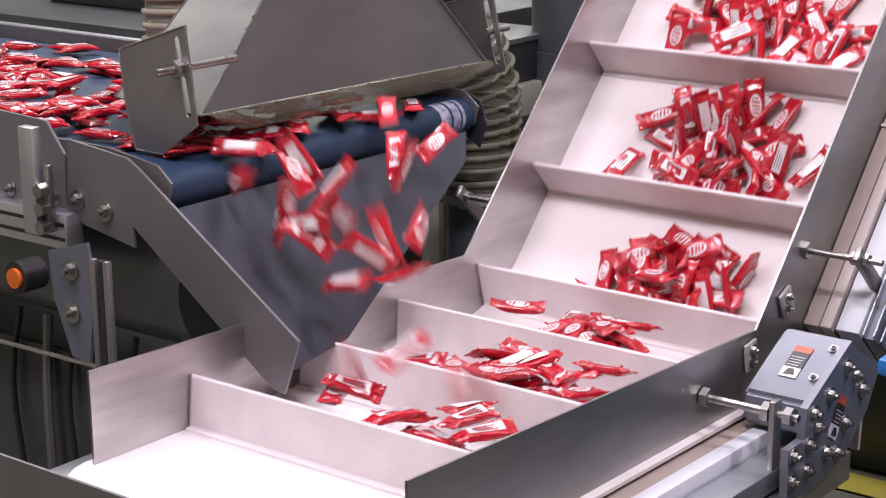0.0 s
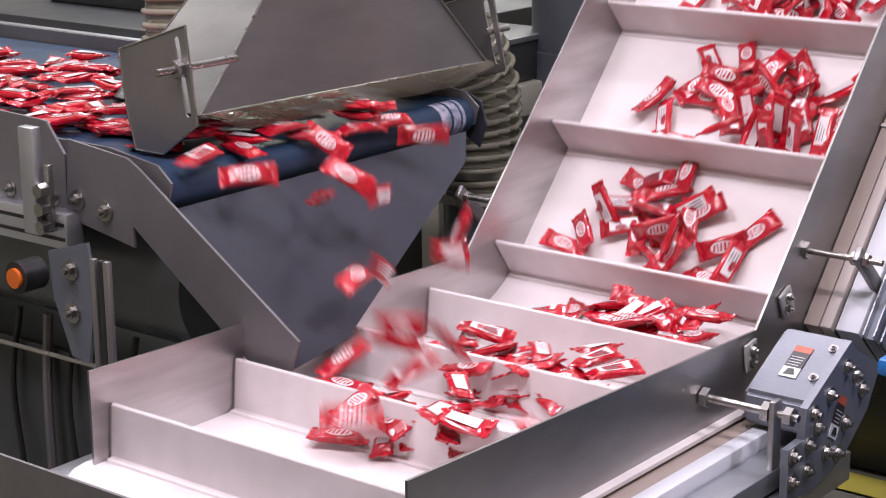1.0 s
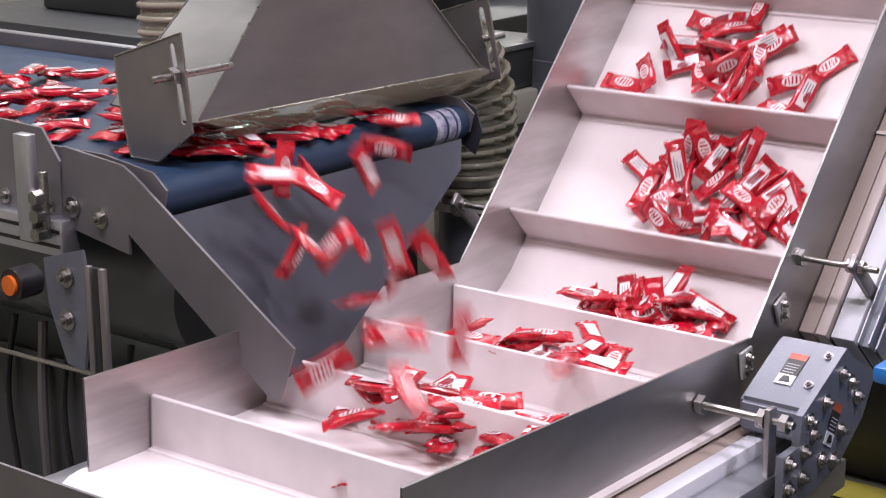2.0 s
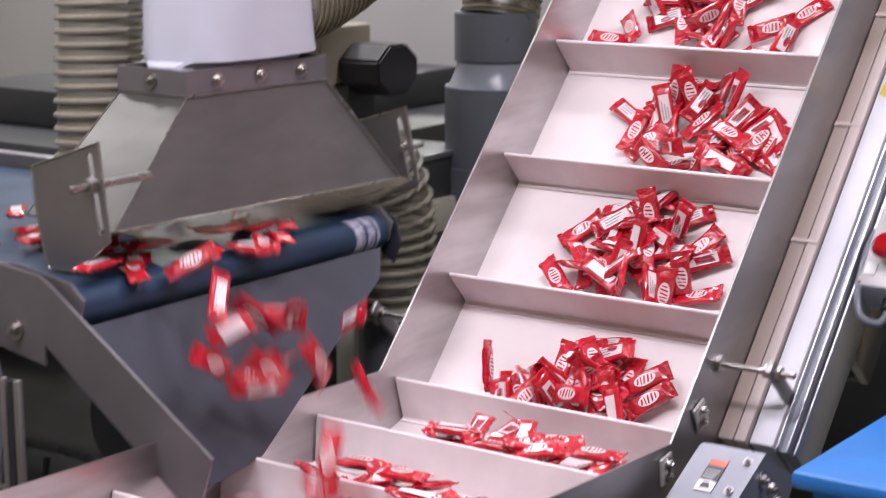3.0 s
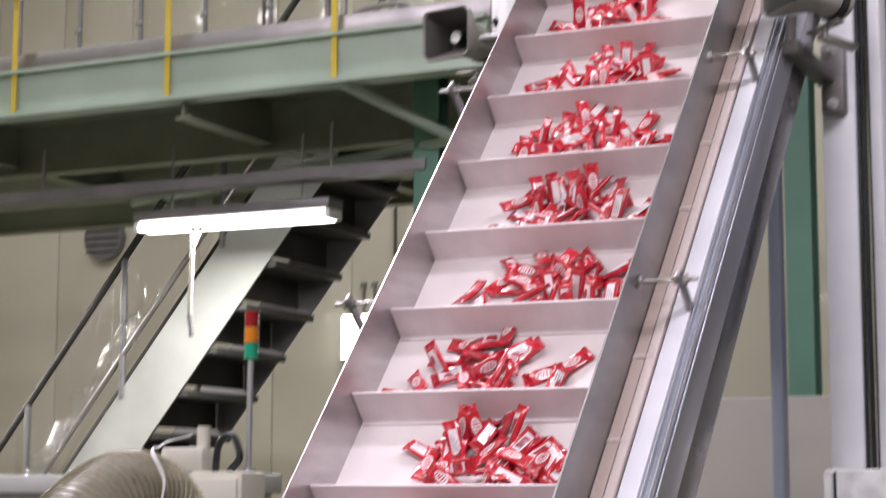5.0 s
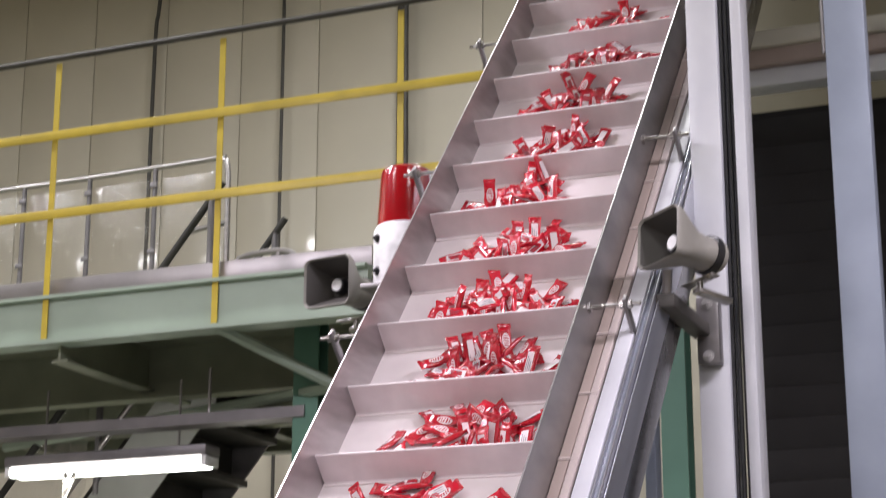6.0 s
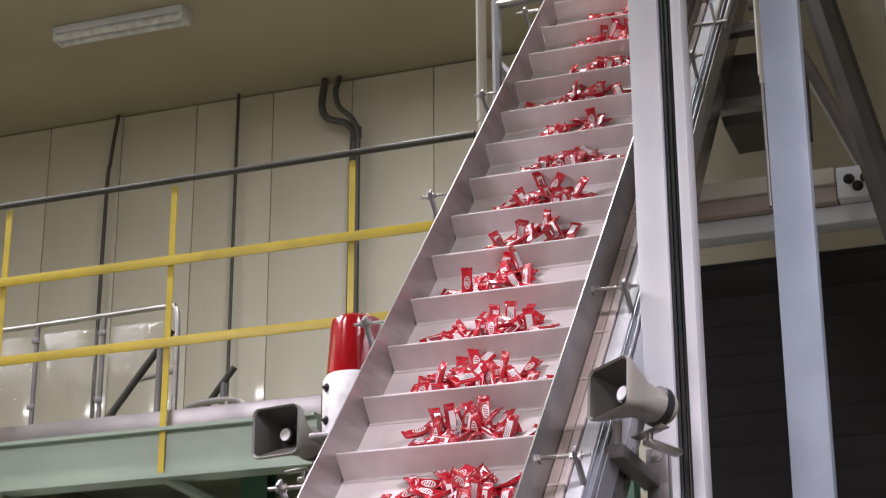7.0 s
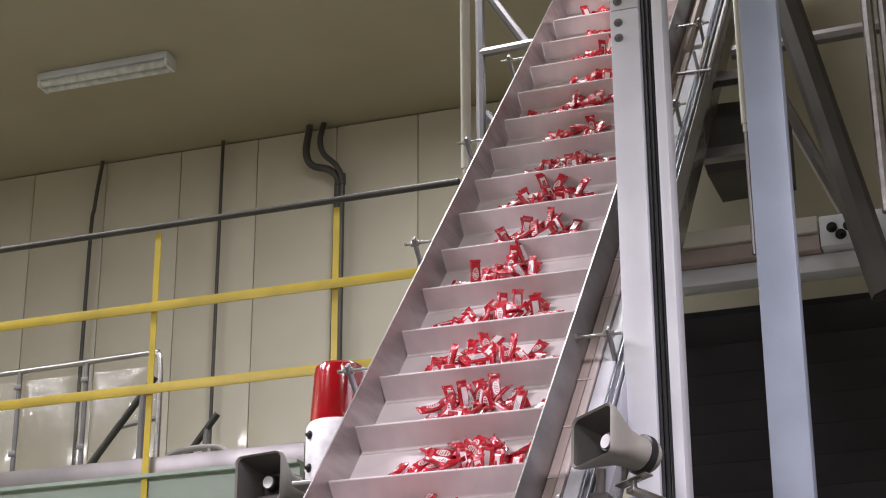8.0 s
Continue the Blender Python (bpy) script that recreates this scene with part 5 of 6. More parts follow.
for z in (2.60, 2.74):
    bm = bmesh.new()
    bolt(bm, (0.47, 1.954, z), (0, -1, 0), 0.009)
    part("bolt", bm, ZINC, gear)
bm = bmesh.new()
rod(bm, (0.45, 1.62, 2.69), (0.46, 1.60, 2.75), 0.012, 10)
part("stem", bm, STEEL_DULL, gear)

# ---- columns beside the incline ----
def channel(name, x0, x1, y0, y1, z0, z1, mat, label, web="x"):
    bm = bmesh.new()
    if web == "x":
        box(bm, (x0, y0, z0), (x1, y0 + 0.008, z1), 0.002)
        box(bm, (x0, y0 + 0.008, z0), (x0 + 0.008, y1, z1), 0.002)
        box(bm, (x1 - 0.008, y0 + 0.008, z0), (x1, y1, z1), 0.002)
    return solo(name, bm, mat, label, "column", "steel columns")


channel("steel_column", 0.431, 0.515, 2.0, 2.10, 0.0, 4.23, COLUMN, "pale grey channel column beside the incline")
channel("steel_column", 0.431, 0.515, 2.002, 2.10, 4.235, HZ, COLUMN, "pale grey channel column, bolted upper length")
channel("steel_column", 0.557, 0.587, 1.99, 2.08, 0.0, HZ, COLUMN, "narrow pale grey channel column carrying cables")
for k, dx in enumerate((0.522, 0.535, 0.548)):
    bm = bmesh.new()
    sweep(bm, smooth_line([(dx, 2.03, 0.2), (dx + 0.004 * (k - 1), 2.02, 2.0), (dx, 2.03, 3.4), (dx, 2.03, HZ)], 6), 0.007, 8)
    solo("cable", bm, BLACK, "black cable clipped along the column", "cable", "column cables")
for z in (4.14, 4.19, 4.26, 4.31):
    cb = bmesh.new()
    bolt(cb, (0.455, 2.0, z), (0, -1, 0), 0.008)
    solo("splice_bolt", cb, STEEL_DARK, "dark hexagon bolt in the column splice", "bolt", "column splice bolts")
channel("steel_column", 0.803, 0.910, 2.05, 2.11, 0.0, HZ, BLUE_COLUMN, "broad blue-grey channel column")
channel("steel_column", 1.30, 1.36, 2.6, 2.7, 0.0, HZ, STEEL_DULL, "slim grey column further back")

# ---- lift shaft with shade-blackened cladding, and bracing behind the columns ----
shaft = thing("lift_shaft", (1.9, 4.6, 0), "lift shaft in brown cladding painted near black with shade, with grey bracing", "lift shaft")
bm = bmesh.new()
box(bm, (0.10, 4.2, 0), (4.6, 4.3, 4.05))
part("cladding", bm, BROWN_SHADED, shaft)
bm = bmesh.new()
box(bm, (-0.25, 5.6, 3.4), (4.6, 5.7, HZ))
part("cladding", bm, OLIVE_DARK, shaft, "dark olive upper cladding")
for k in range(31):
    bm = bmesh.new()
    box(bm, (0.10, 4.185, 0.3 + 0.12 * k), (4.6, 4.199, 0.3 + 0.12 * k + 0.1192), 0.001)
    part("slat", bm, BROWN_SHADED, shaft)
bm = bmesh.new()
box(bm, (0.20, 3.60, 4.092), (0.78, 3.72, 4.155), 0.006)
part("cross_beam", bm, BOX_CREAM, shaft, "cream cross beam")
bm = bmesh.new()
box(bm, (0.20, 3.62, 4.03), (0.78, 3.70, 4.09), 0.004)
part("cross_beam", bm, WEAR, shaft, "ochre angle below the cream beam")
bm = bmesh.new()
box(bm, (0.20, 3.66, 3.96), (2.6, 3.76, 4.028), 0.006)
box(bm, (0.785, 3.60, 4.03), (2.6, 3.70, 4.15), 0.006)
part("cross_beam", bm, COLUMN, shaft, "pale grey cross beam")
for x in (0.83, 0.86, 0.89, 0.92):
    bm = bmesh.new()
    bolt(bm, (x, 3.60, 4.07 + 0.03 * (int(x * 100) % 2)), (0, -1, 0), 0.012)
    part("bolt", bm, BLACK, shaft)
for a, b, r, mat in (((0.72, 3.4, 5.1), (1.02, 3.4, 3.75), 0.055, DARK_BRACE), ((1.042, 3.4, 5.6), (1.052, 3.4, 4.05), 0.022, STEEL), ((1.10, 3.4, 5.6), (1.11, 3.4, 4.0), 0.022, STEEL_DULL),
                     ((0.24, 3.5, 4.11), (0.56, 3.5, 5.15), 0.013, STEEL_DULL), ((0.23, 3.45, 4.15), (0.45, 3.45, 4.87), 0.010, STEEL),
                     ((0.20, 3.6, 4.48), (0.46, 3.6, 5.27), 0.020, WEAR),
                     ((0.46, 3.9, 5.02), (2.4, 3.9, 5.06), 0.03, STEEL_DULL), ((0.60, 4.0, 5.9), (2.2, 4.0, 5.9), 0.025, STEEL_DULL), ((0.50, 4.4, 5.2), (0.95, 4.4, 4.1), 0.03, STEEL_DULL)):
    bm = bmesh.new()
    rod(bm, a, b, r, 8)
    part("brace", bm, mat, shaft)
for a, b in (((0.33, 3.42, 4.72), (0.46, 3.42, 4.715)), ((0.33, 3.42, 4.64), (0.43, 3.42, 4.632)), ((0.40, 3.42, 4.80), (0.43, 3.42, 4.60))):
    bm = bmesh.new()
    rod(bm, a, b, 0.006, 8)
    part("clamp_bar", bm, STEEL_DULL, shaft)
# grey head housing between the incline and the lift shaft
bm = bmesh.new()
plate(bm, [(0.24, 4.86), (0.62, 4.845), (0.62, 4.56), (0.315, 4.55)], 0.3, basis((0, 4.15, 0), (1, 0, 0), (0, 0, 1)))
part("head_housing", bm, DARK_BRACE, shaft, "dark boxed head housing")
bm = bmesh.new()
box(bm, (0.20, 3.80, 4.855), (0.64, 3.86, 4.895), 0.004)
part("housing_edge", bm, STEEL_DULL, shaft)
bm = bmesh.new()
box(bm, (0.31, 3.80, 4.53), (0.64, 3.86, 4.575), 0.004)
part("housing_edge", bm, STEEL_DULL, shaft)
bm = bmesh.new()
plate(bm, [(0.355, 4.83), (0.40, 4.83), (0.345, 4.575), (0.325, 4.575)], 0.006, basis((0, 3.838, 0), (1, 0, 0), (0, 0, 1)))
part("housing_rib", bm, STEEL_DULL, shaft)
# hanging pale tube guards
for x, y, z0, z1, r in ((-0.395, 3.1, 4.308, HZ, 0.019), (0.642, 3.0, 4.276, HZ, 0.013)):
    bm = bmesh.new()
    rod(bm, (x, y, z0), (x, y, z1), r, 14)
    rod(bm, (x, y, z0 - 0.03), (x, y, z0), r * 0.7, 14)
    tube = solo("tube_guard", bm, BOX_CREAM, "cream plastic tube guard hanging from the ceiling", "tube")
    if x > 0:
        bm = bmesh.new()
        rod(bm, (x, y, 3.80), (x, y, z0 - 0.028), 0.007, 10)
        part("pull_rod", bm, STEEL_DULL, tube, "bare steel rod below the guard")
frame_t = thing("head_frame", (-0.60, 3.9, 3.5), "grey steel frame round the incline's head", "frame")
for a, b, mat in (((-0.60, 3.9, 3.5), (-0.60, 3.9, HZ), STEEL_DARK), ((-0.60, 3.9, 5.205), (-0.30, 3.9, 5.215), STEEL_DULL), ((-0.66, 3.95, 5.65), (-0.35, 3.95, 5.14), STEEL_DARK),
                  ((-0.60, 3.95, 4.95), (-0.36, 3.95, 4.62), STEEL_DARK)):
    bm = bmesh.new()
    rod(bm, a, b, 0.021, 8)
    part("strut", bm, mat, frame_t)

# ---- crates, panels and blue tub beyond the incline ----
def crate(base, yaw=0.0):
    t = thing("crate", base, "yellow stacking crate with ribbed sides", "crate", "stacked yellow crates")
    m = Matrix.Translation(base) @ Matrix.Rotation(yaw, 4, "Z")
    bm = bmesh.new()
    for lo, hi in (((-0.26, -0.18, 0), (0.26, 0.18, 0.012)), ((-0.26, -0.18, 0.012), (-0.25, 0.18, 0.19)), ((0.25, -0.18, 0.012), (0.26, 0.18, 0.19)),
                   ((-0.25, -0.18, 0.012), (0.25, -0.17, 0.19)), ((-0.25, 0.17, 0.012), (0.25, 0.18, 0.19))):
        box(bm, lo, hi, 0.003, m)
    part("body", bm, YELLOW_PLASTIC, t)
    bm = bmesh.new()
    for z in (0.03, 0.15, 0.18):
        box(bm, (-0.272, -0.192, z), (0.272, -0.18, z + 0.012), 0.002, m)
    for k in range(7):
        box(bm, (-0.24 + 0.08 * k - 0.004, -0.19, 0.04), (-0.24 + 0.08 * k + 0.004, -0.18, 0.15), 0, m)
    part("rim", bm, YELLOW_PLASTIC, t)
    return t


first = crate((0.05, 2.25, 0.0))
for cx in range(4):
    for cz in range(5 if cx < 3 else 4):
        if cx or cz:
            copy_thing(first, Matrix.Translation((0.05 + 0.56 * cx, 2.25 + 0.05 * (cx % 2), 0.205 * cz)))
bm = bmesh.new()
box(bm, (-0.45, 3.3, 0.0), (2.6, 3.36, 1.92), 0.005)
box(bm, (-0.45, 3.27, 1.30), (2.6, 3.3, 1.36), 0.004)
solo("partition", bm, PANEL_GREY, "grey-cream equipment partition beyond the crates", "partition")
bm = bmesh.new()
box(bm, (-0.45, 3.276, 1.362), (2.6, 3.299, 1.435), 0.003)
solo("partition_band", bm, BAND_OLIVE, "olive painted band along the partition", "band", kind="structure")
bm = bmesh.new()
box(bm, (-0.35, 1.00, 0.0), (0.90, 1.22, 0.72), 0.012)
box(bm, (-0.30, 0.985, 0.08), (0.26, 1.0, 0.66), 0.004)
box(bm, (0.29, 0.985, 0.08), (0.85, 1.0, 0.66), 0.004)
solo("dark_cabinet", bm, DARK, "dark two-door cabinet under the incline", "cabinet")
tub = thing("blue_tub", (0.76, -0.215, 0.0), "blue plastic tub on a dark stand beside the bend", "tub")
bm = bmesh.new()
plate(bm, [(-0.25, 0.0), (0.25, 0.0), (0.29, 0.22), (-0.29, 0.22)], 0.30, basis((0.76, -0.215, 0.60), (0, 1, 0), (0, 0, 1)))
bmesh.ops.bevel(bm, geom=list(bm.edges), offset=0.012, segments=2, affect="EDGES")
part("body", bm, BLUE_PLASTIC, tub)
bm = bmesh.new()
box(bm, (0.59, -0.52, 0.80), (0.93, 0.09, 0.825), 0.008)
part("rim", bm, BLUE_PLASTIC, tub)
bm = bmesh.new()
box(bm, (0.63, -0.445, 0.0), (0.89, 0.015, 0.60), 0.01)
part("stand", bm, DARK, tub)
# near guard sheet at the loading end
bm = bmesh.new()
plate(bm, [(-0.9, 0.0), (0.34, 0.0), (0.34, 0.833), (-0.9, 0.833)], 0.004, basis((0.0, -1.45, 0.0), (1, 0, 0), (0, 0, 1)))
solo("end_guard", bm, STEEL_DARK, "dark steel guard sheet at the loading end", "guard")

# ---- cleats and wrapped bars ----
def cleat_mesh():
    bm = bmesh.new()
    h, w, lean = 0.0816, HALF - 0.003, 0.0054
    prof = [(-0.010, 0.0), (-0.0045, 0.006), (-0.003 + lean, h - 0.002), (-0.001 + lean, h), (0.002 + lean, h), (0.004 + lean, h - 0.002), (0.0055, 0.006), (0.011, 0.0)]
    xs = [-w, -w * 0.5, 0, w * 0.5, w]
    rows = [[bm.verts.new((x, y, z)) for y, z in prof] for x in xs]
    for a, b in zip(rows, rows[1:]):
        for k in range(len(prof) - 1):
            bm.faces.new((a[k], a[k + 1], b[k + 1], b[k]))
        bm.faces.new((a[-1], a[0], b[0], b[-1]))
    bm.faces.new(rows[0]), bm.faces.new(rows[-1])
    return finish("cleat", bm, CLEAT)


BAR_L, BAR_W, BAR_T = 0.091, 0.035, 0.0135


def bar_mesh(seed, bend, twist):
    """A flow-wrapped bar: soft pillow, crimped end fins, white oval print on one face and a white panel on the other."""
    rnd = random.Random(seed)
    bm = bmesh.new()
    seg = 14
    stations = [(-0.5, 0.0, 1.0), (-0.47, 0.0, 1.03), (-0.41, 0.0, 1.0), (-0.375, 0.45, 0.95), (-0.31, 0.86, 0.93), (-0.15, 1.0, 0.92), (0.0, 1.0, 0.92),
                (0.15, 1.0, 0.92), (0.31, 0.86, 0.93), (0.375, 0.45, 0.95), (0.41, 0.0, 1.0), (0.47, 0.0, 1.03), (0.5, 0.0, 1.0)]

    def warp(v):
        k = v.x / BAR_L
        a = twist * k
        y, z = v.y * math.cos(a) - v.z * math.sin(a), v.y * math.sin(a) + v.z * math.cos(a)
        return Vector((v.x, y, z + bend * (k * k * 4) * 0.006))

    rings = []
    for i, (s, fat, wide) in enumerate(stations):
        ring = []
        for k in range(seg):
            a = 2 * math.pi * k / seg
            c, d = math.cos(a), math.sin(a)
            y = 0.5 * BAR_W * wide * math.copysign(abs(c) ** 0.7, c)
            z = 0.5 * BAR_T * fat * math.copysign(abs(d) ** 0.55, d)
            if fat == 0:
                z = (0.0011 if d >= 0 else -0.0004) + 0.0014 * math.sin(k * 2.6 + i)
            elif fat < 1:
                z *= 1 + 0.18 * (rnd.random() - 0.5)
            crush = 0.0011 if 0 < fat else 0.0005
            ring.append(bm.verts.new(warp(Vector((s * BAR_L + rnd.uniform(-1, 1) * crush, y + rnd.uniform(-1, 1) * crush, z + rnd.uniform(-1, 1) * crush * (0.35 if fat == 1 else 1.0))))))
        rings.append(ring)
    for a, b in zip(rings, rings[1:]):
        for k in range(seg):
            bm.faces.new((a[k], a[(k + 1) % seg], b[(k + 1) % seg], b[k]))
    bm.faces.new(rings[0]), bm.faces.new(rings[-1])

    def patch(outline, z, mat):
        f = bm.faces.new([bm.verts.new(warp(Vector((x, y, z)))) for x, y in outline])
        f.material_index = mat

    up, dn = BAR_T / 2 + 0.0006, -BAR_T / 2 - 0.0006
    oval = [(0.0198 * math.cos(2 * math.pi * k / 18), 0.0102 * math.sin(2 * math.pi * k / 18)) for k in range(18)]
    patch(oval, up, 1)
    for x, w, sl in ((-0.013, 0.0034, 0.5), (-0.007, 0.0022, 0.2), (-0.001, 0.003, 0.6), (0.006, 0.0034, 0.5), (0.0125, 0.0024, 0.3)):
        hgt = 0.0068 if abs(x) < 0.009 else 0.0050
        patch([(x - w / 2 - sl * 0.003, -hgt), (x + w / 2 - sl * 0.003, -hgt), (x + w / 2 + sl * 0.003, hgt), (x - w / 2 + sl * 0.003, hgt)], up + 0.0005, 0)
    patch([(-0.026, -0.0092), (0.026, -0.0092), (0.026, 0.0092), (-0.026, 0.0092)], dn, 1)
    for k in range(3):
        patch([(-0.020, -0.006 + 0.005 * k), (0.015 - 0.006 * k, -0.006 + 0.005 * k), (0.015 - 0.006 * k, -0.0046 + 0.005 * k), (-0.020, -0.0046 + 0.005 * k)], dn - 0.0005, 2)
    patch([(-0.045, -0.002), (-0.030, -0.002), (-0.030, 0.002), (-0.045, 0.002)], dn * 0.45, 0)
    me = bpy.data.meshes.new("wrapped_bar")
    bm.to_mesh(me)
    bm.free()
    for m in (RED, PRINT, CAST):
        me.materials.append(m)
    for p in me.polygons:
        p.use_smooth = p.material_index == 0 and rnd.random() < 0.25
    return me


BARS = [bar_mesh(k, b, t) for k, (b, t) in enumerate(((0.0, 0.0), (1.0, 0.25), (-0.8, -0.3), (0.5, -0.15), (-1.2, 0.4), (0.2, 0.6)))]
CLEAT_MESH = cleat_mesh()
bead = bmesh.new()
for y in (-0.0115, 0.0125):
    rod(bead, (-HALF + 0.004, y, 0.0015), (HALF - 0.004, y, 0.0015), 0.0035, 8)
BEAD_MESH = finish("weld_bead", bead, BELT)


def bar():
    ob = new("wrapped_bar", BARS[random.randrange(len(BARS))])
    return tagged(ob, "red foil-wrapped chocolate bar with white oval print", "wrapped bar", "red wrapped bars")


def spin(seed_axis, deg):
    return Matrix.Rotation(radians(deg), 4, Vector(seed_axis).normalized())


def lerp_pose(a, b, f):
    q = a.to_quaternion().slerp(b.to_quaternion(), f)
    return Matrix.Translation(a.translation.lerp(b.translation, f)) @ q.to_matrix().to_4x4()


def bin_time(j, u):
    """When cleat j passes u."""
    return (u / PITCH - j) * PITCH / SPEED


def ride_times(j, lo=-0.50, hi=0.16):
    """Rows that a rider of cleat j needs: the ends, and steps round the bend."""
    ts = {0.0, 8.0}
    for k in range(12):
        t = bin_time(j, lo + (hi - lo) * k / 11)
        if 0.02 < t < 7.98:
            ts.add(round(t * 30) / 30)
    return sorted(ts)


def pile_spots(rnd, count):
    """Resting places in a bin: x across, d up from the cleat, n off the belt, and the turn; none pokes through cleat, belt or walls."""
    spots = []
    cx = rnd.uniform(-0.04, 0.03)
    half = rnd.uniform(0.20, 0.235)
    tries = 0
    while len(spots) < count and tries < 5000:
        tries += 1
        x = cx + half * rnd.triangular(-1, 1, 0.05)
        rise = max(0.0, 1 - abs(x - cx) / (half * 1.2))
        reach = 0.06 + 0.175 * rise ** 0.75
        d = 0.02 + rnd.random() ** 0.85 * reach
        n = 0.008 + rnd.random() * 0.082 * rise * max(0.12, 1 - (d / (reach + 0.03)) * 0.85)
        tilt = min(1.0, (n - 0.008) / 0.03)
        turn = spin((0, 0, 1), rnd.uniform(0, 360)) @ spin((1, 0, 0), rnd.uniform(-54, 54) * (0.3 + tilt)) @ spin((0, 1, 0), rnd.uniform(-38, 38) * tilt)
        if rnd.random() < 0.20 and n > 0.015:
            turn = spin((0, 0, 1), rnd.uniform(45, 135)) @ spin((0, 1, 0), -rnd.uniform(30, 60)) @ spin((1, 0, 0), rnd.uniform(-40, 40))
        if rnd.random() < 0.5:
            turn = turn @ spin((1, 0, 0), 180)
        size = [sum(abs(turn[r][c]) * e for c, e in enumerate((BAR_L / 2, BAR_W / 2, BAR_T / 2))) for r in range(3)]
        lim = HALF - 0.008 - size[0]
        x = min(max(x, -lim), lim)
        d = max(d, size[1] + 0.012)
        n = max(n, size[2] * 0.92 + 0.001)
        tight = 0.017 if tries < 3000 else 0.012
        if any(((x - a[0]) / 1.25) ** 2 + ((d - a[1]) / 1.2) ** 2 + ((n - a[2]) * 1.7) ** 2 < tight ** 2 for a in spots):
            continue
        spots.append((x, d, n, turn))
    return spots


FEED_SPEED = 0.37
FEED_Z = ROLL_Z + ROLL_R + 0.008
LIP_X = ROLL_X + 0.015


def heap(j, spots, rnd):
    """The bars of a bin high on the incline: one heap that rides with its cleat."""
    bm = bmesh.new()
    for x, d, n, turn in spots:
        m = Matrix.Translation((x, d, n)) @ turn
        start = len(bm.verts)
        bm.from_mesh(BARS[rnd.randrange(len(BARS))])
        bm.verts.ensure_lookup_table()
        bmesh.ops.transform(bm, matrix=m, verts=bm.verts[start:])
    me = bpy.data.meshes.new("bar_heap")
    bm.to_mesh(me)
    bm.free()
    for mat in (RED, PRINT, CAST):
        me.materials.append(mat)
    ob = tagged(new("bar_heap", me), "heap of red foil-wrapped bars behind a cleat", "wrapped bars", "bar heaps", "stuff")
    walk(ob, [(t, belt_pose(j * PITCH + SPEED * t)) for t in (0.0, 8.0)])


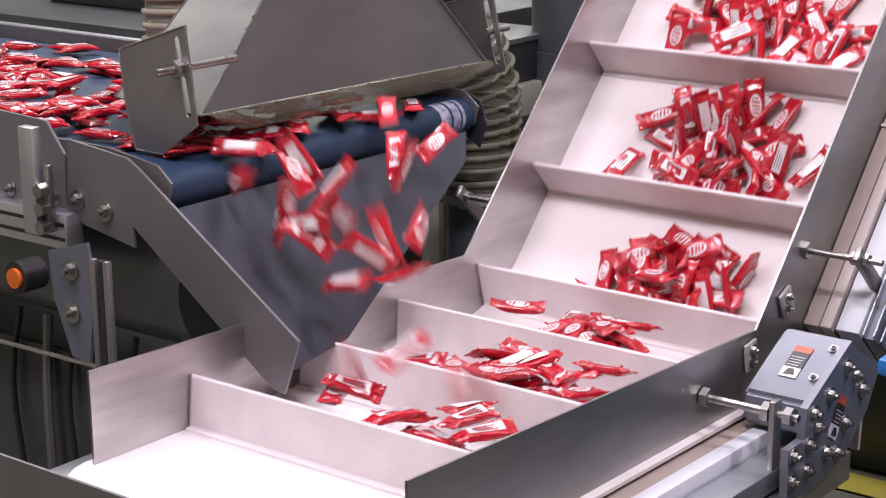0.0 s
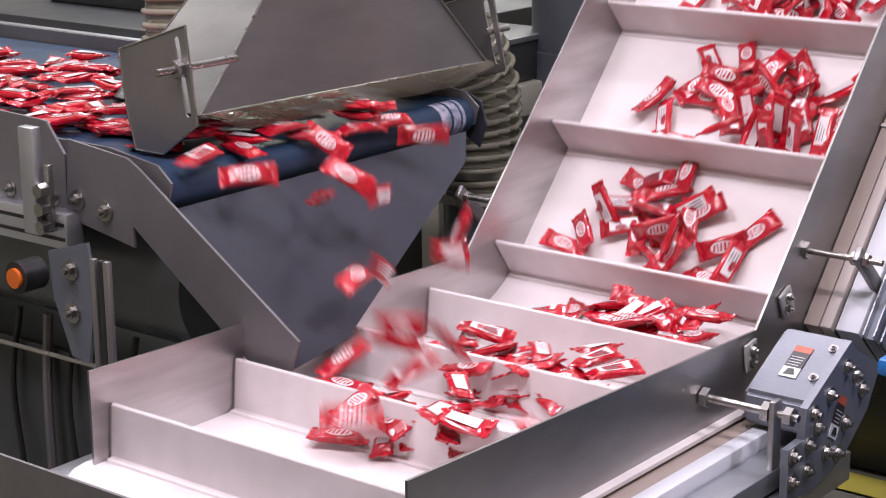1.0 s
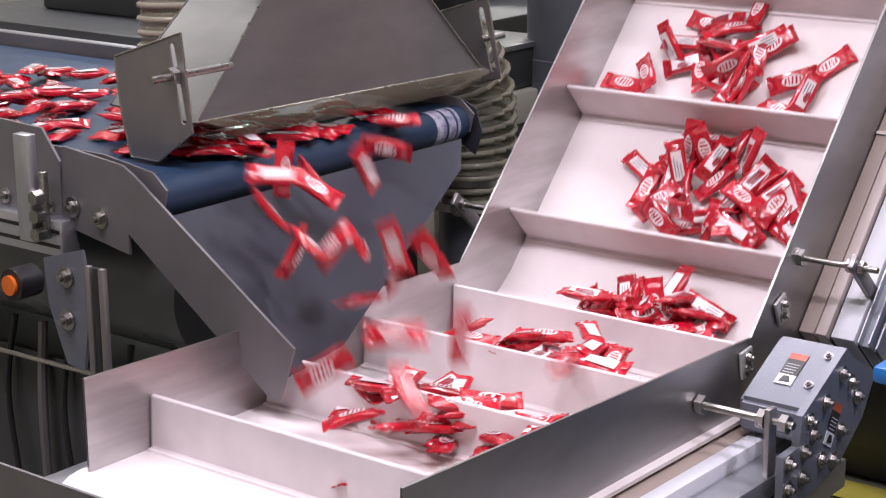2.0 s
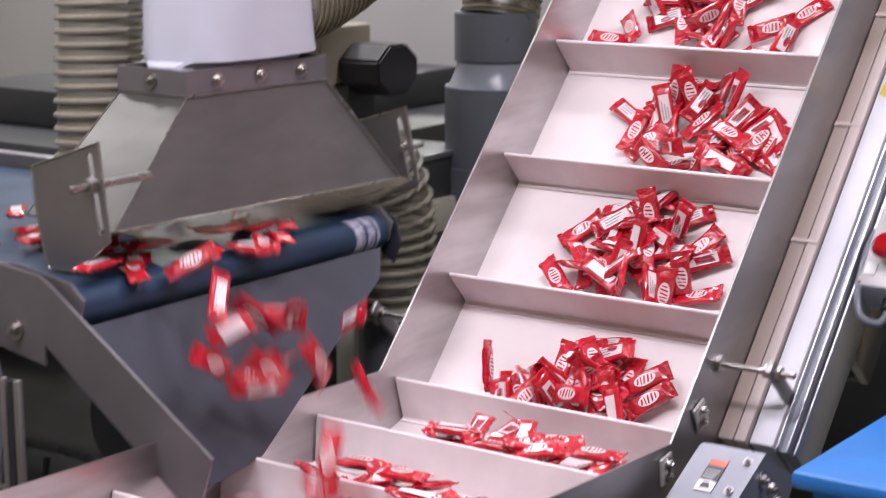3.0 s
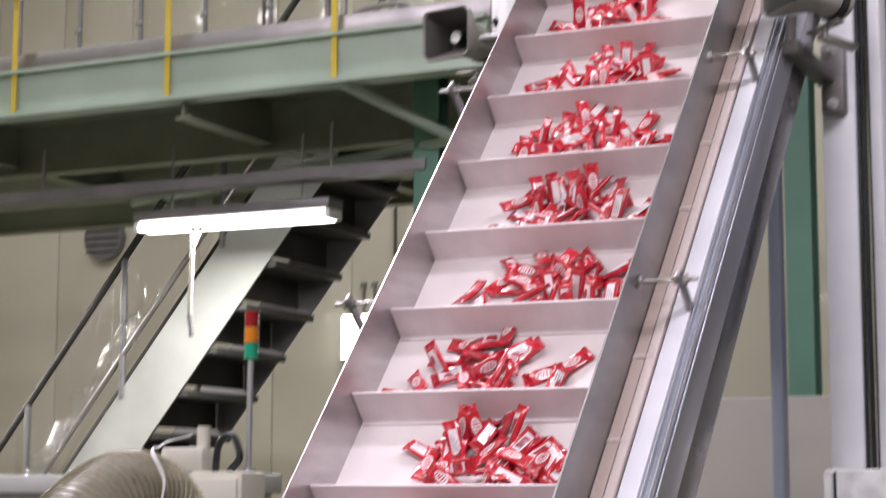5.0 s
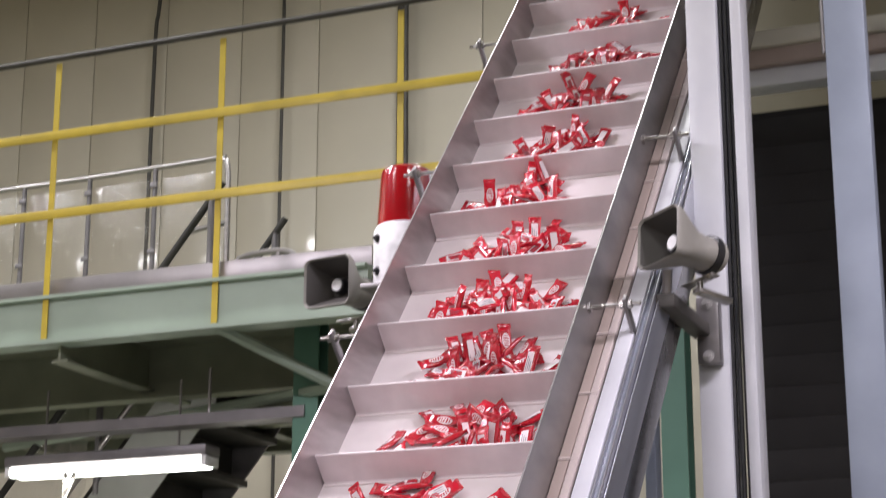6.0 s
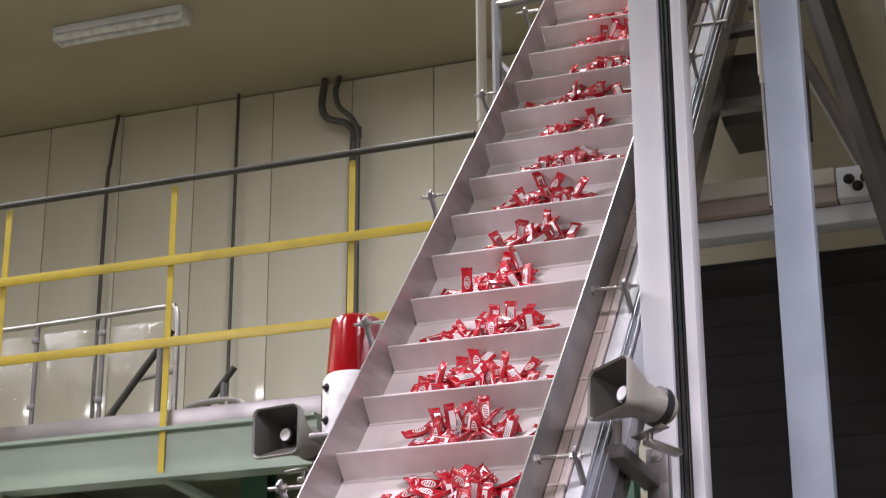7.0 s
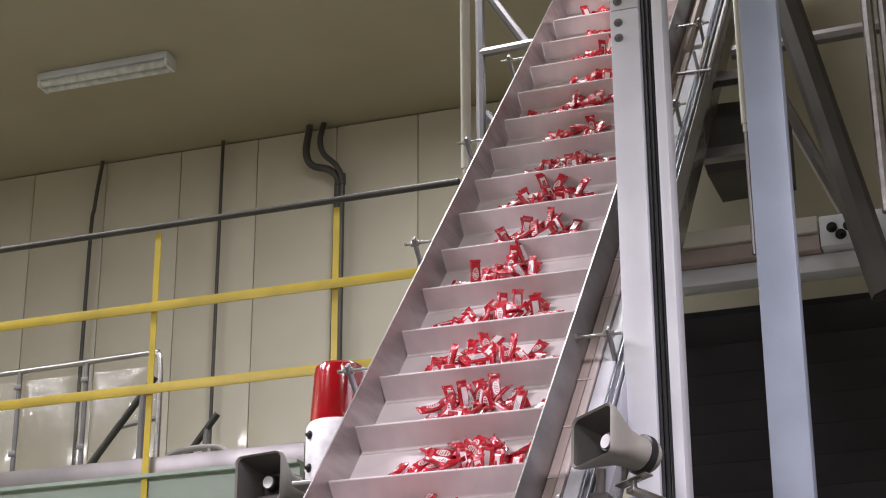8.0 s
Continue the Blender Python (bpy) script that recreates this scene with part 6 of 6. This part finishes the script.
def motions():
    rnd = random.Random(11)
    # cleats run with the belt
    for j in range(-10, 17):
        c = tagged(new("cleat", CLEAT_MESH), "white upright cleat welded across the belt", "cleat", "belt cleats")
        new("weld_bead", BEAD_MESH).parent = c
        ts = set(ride_times(j))
        for k in range(9):
            t = bin_time(j, U_NOSE - math.pi * NOSE_R * (8 - k) / 8)
            if 0.02 < t < 7.98:
                ts.add(round(t * 30) / 30)
        walk(c, [(t, belt_pose((j * PITCH) + SPEED * t)) for t in sorted(ts)])
    for j in range(-10, 17):
        count = {-1: 38, -2: 26, -3: 38, -9: 26, -10: 4}.get(j, 42 if j < 0 else rnd.randint(40, 46))
        if j in (7, 11):
            count = 24
        spots = pile_spots(rnd, count)
        if j >= 0:
            heap(j, spots, rnd)
            continue
        for x, d, n, turn in spots:
            ob = bar()
            rest = Matrix.Translation((x, 0, n)) @ turn
            # landing on the flat part, then settling against the cleat as the bin climbs
            x0 = rnd.triangular(-0.17, 0.23, 0.03)
            flat = spin((0, 0, 1), rnd.uniform(0, 360)) @ spin((1, 0, 0), rnd.choice((0, 0, 180)) + rnd.uniform(-20, 20)) @ spin((0, 1, 0), rnd.uniform(-14, 14))
            depth = sum(abs(flat[2][c]) * e for c, e in enumerate((BAR_L / 2, BAR_W / 2, BAR_T / 2)))
            flat = Matrix.Translation((x0, 0, max(depth + 0.002, 0.009 + rnd.random() ** 1.3 * 0.075))) @ flat
            along = sum(abs(flat[1][c]) * e for c, e in enumerate((BAR_L / 2, BAR_W / 2, BAR_T / 2)))
            d0 = along + 0.014 + rnd.random() ** 1.6 * max(0.02, PITCH * 0.62 - along)

            def ride(t):
                u = j * PITCH + SPEED * t
                f = min(1.0, max(0.0, (u + 0.48) / 0.36))
                f = f * f * (3 - 2 * f)
                return belt_pose(u + d0 + (d - d0) * f) @ lerp_pose(flat, rest, f)

            u_land = rnd.triangular(-1.10, -0.64, -0.90)
            t_land = bin_time(j, u_land - d0)
            rows = []
            if t_land > 0.04:
                land = ride(t_land).translation
                fall = rnd.uniform(0.40, 0.56)
                t_lip = t_land - fall
                y_lip = rnd.triangular(FY0 + 0.05, FY1 - 0.06, -0.66)
                axis = (rnd.uniform(-1, 1), rnd.uniform(0.2, 1), rnd.uniform(-0.7, 0.7))
                total = rnd.uniform(150, 420)
                base = spin((0, 0, 1), rnd.uniform(0, 360)) @ spin((1, 0, 0), rnd.choice((0, 180)))
                lift = rnd.random() ** 1.5 * 0.035
                times = [q for q in (t_lip + fall * k / 6 for k in range(7)) if q > 0.0]
                if t_lip > 0:
                    rows.append((0.0, Matrix.Translation((LIP_X - FEED_SPEED * t_lip, y_lip, FEED_Z + lift)) @ base))
                else:
                    times = [0.0] + [q for q in times if q > 0.03]
                for q in times:
                    f = (q - t_lip) / fall
                    gx = LIP_X + (land.x - LIP_X) * f ** 1.25
                    gy = y_lip + (land.y - y_lip) * f ** 1.2
                    drop = 0.5 * f + 0.5 * f * f
                    gz = FEED_Z + lift + (land.z - FEED_Z - lift) * drop + 0.03 * math.sin(math.pi * f)
                    turned_by = spin(axis, total * f) @ base
                    if f > 0.99:
                        break
                    if f > 0.7:
                        turned_by = lerp_pose(turned_by, ride(t_land), (f - 0.7) / 0.3).to_quaternion().to_matrix().to_4x4()
                    rows.append((q, Matrix.Translation((gx, gy, gz)) @ turned_by))
                rows.append((t_land, ride(t_land)))
            else:
                rows.append((0.0, ride(0.0)))
            last = rows[-1][0]
            rows += [(t, ride(t)) for t in ride_times(j, -0.55, 0.12) if t > last + 0.034]
            walk(ob, rows)


motions()
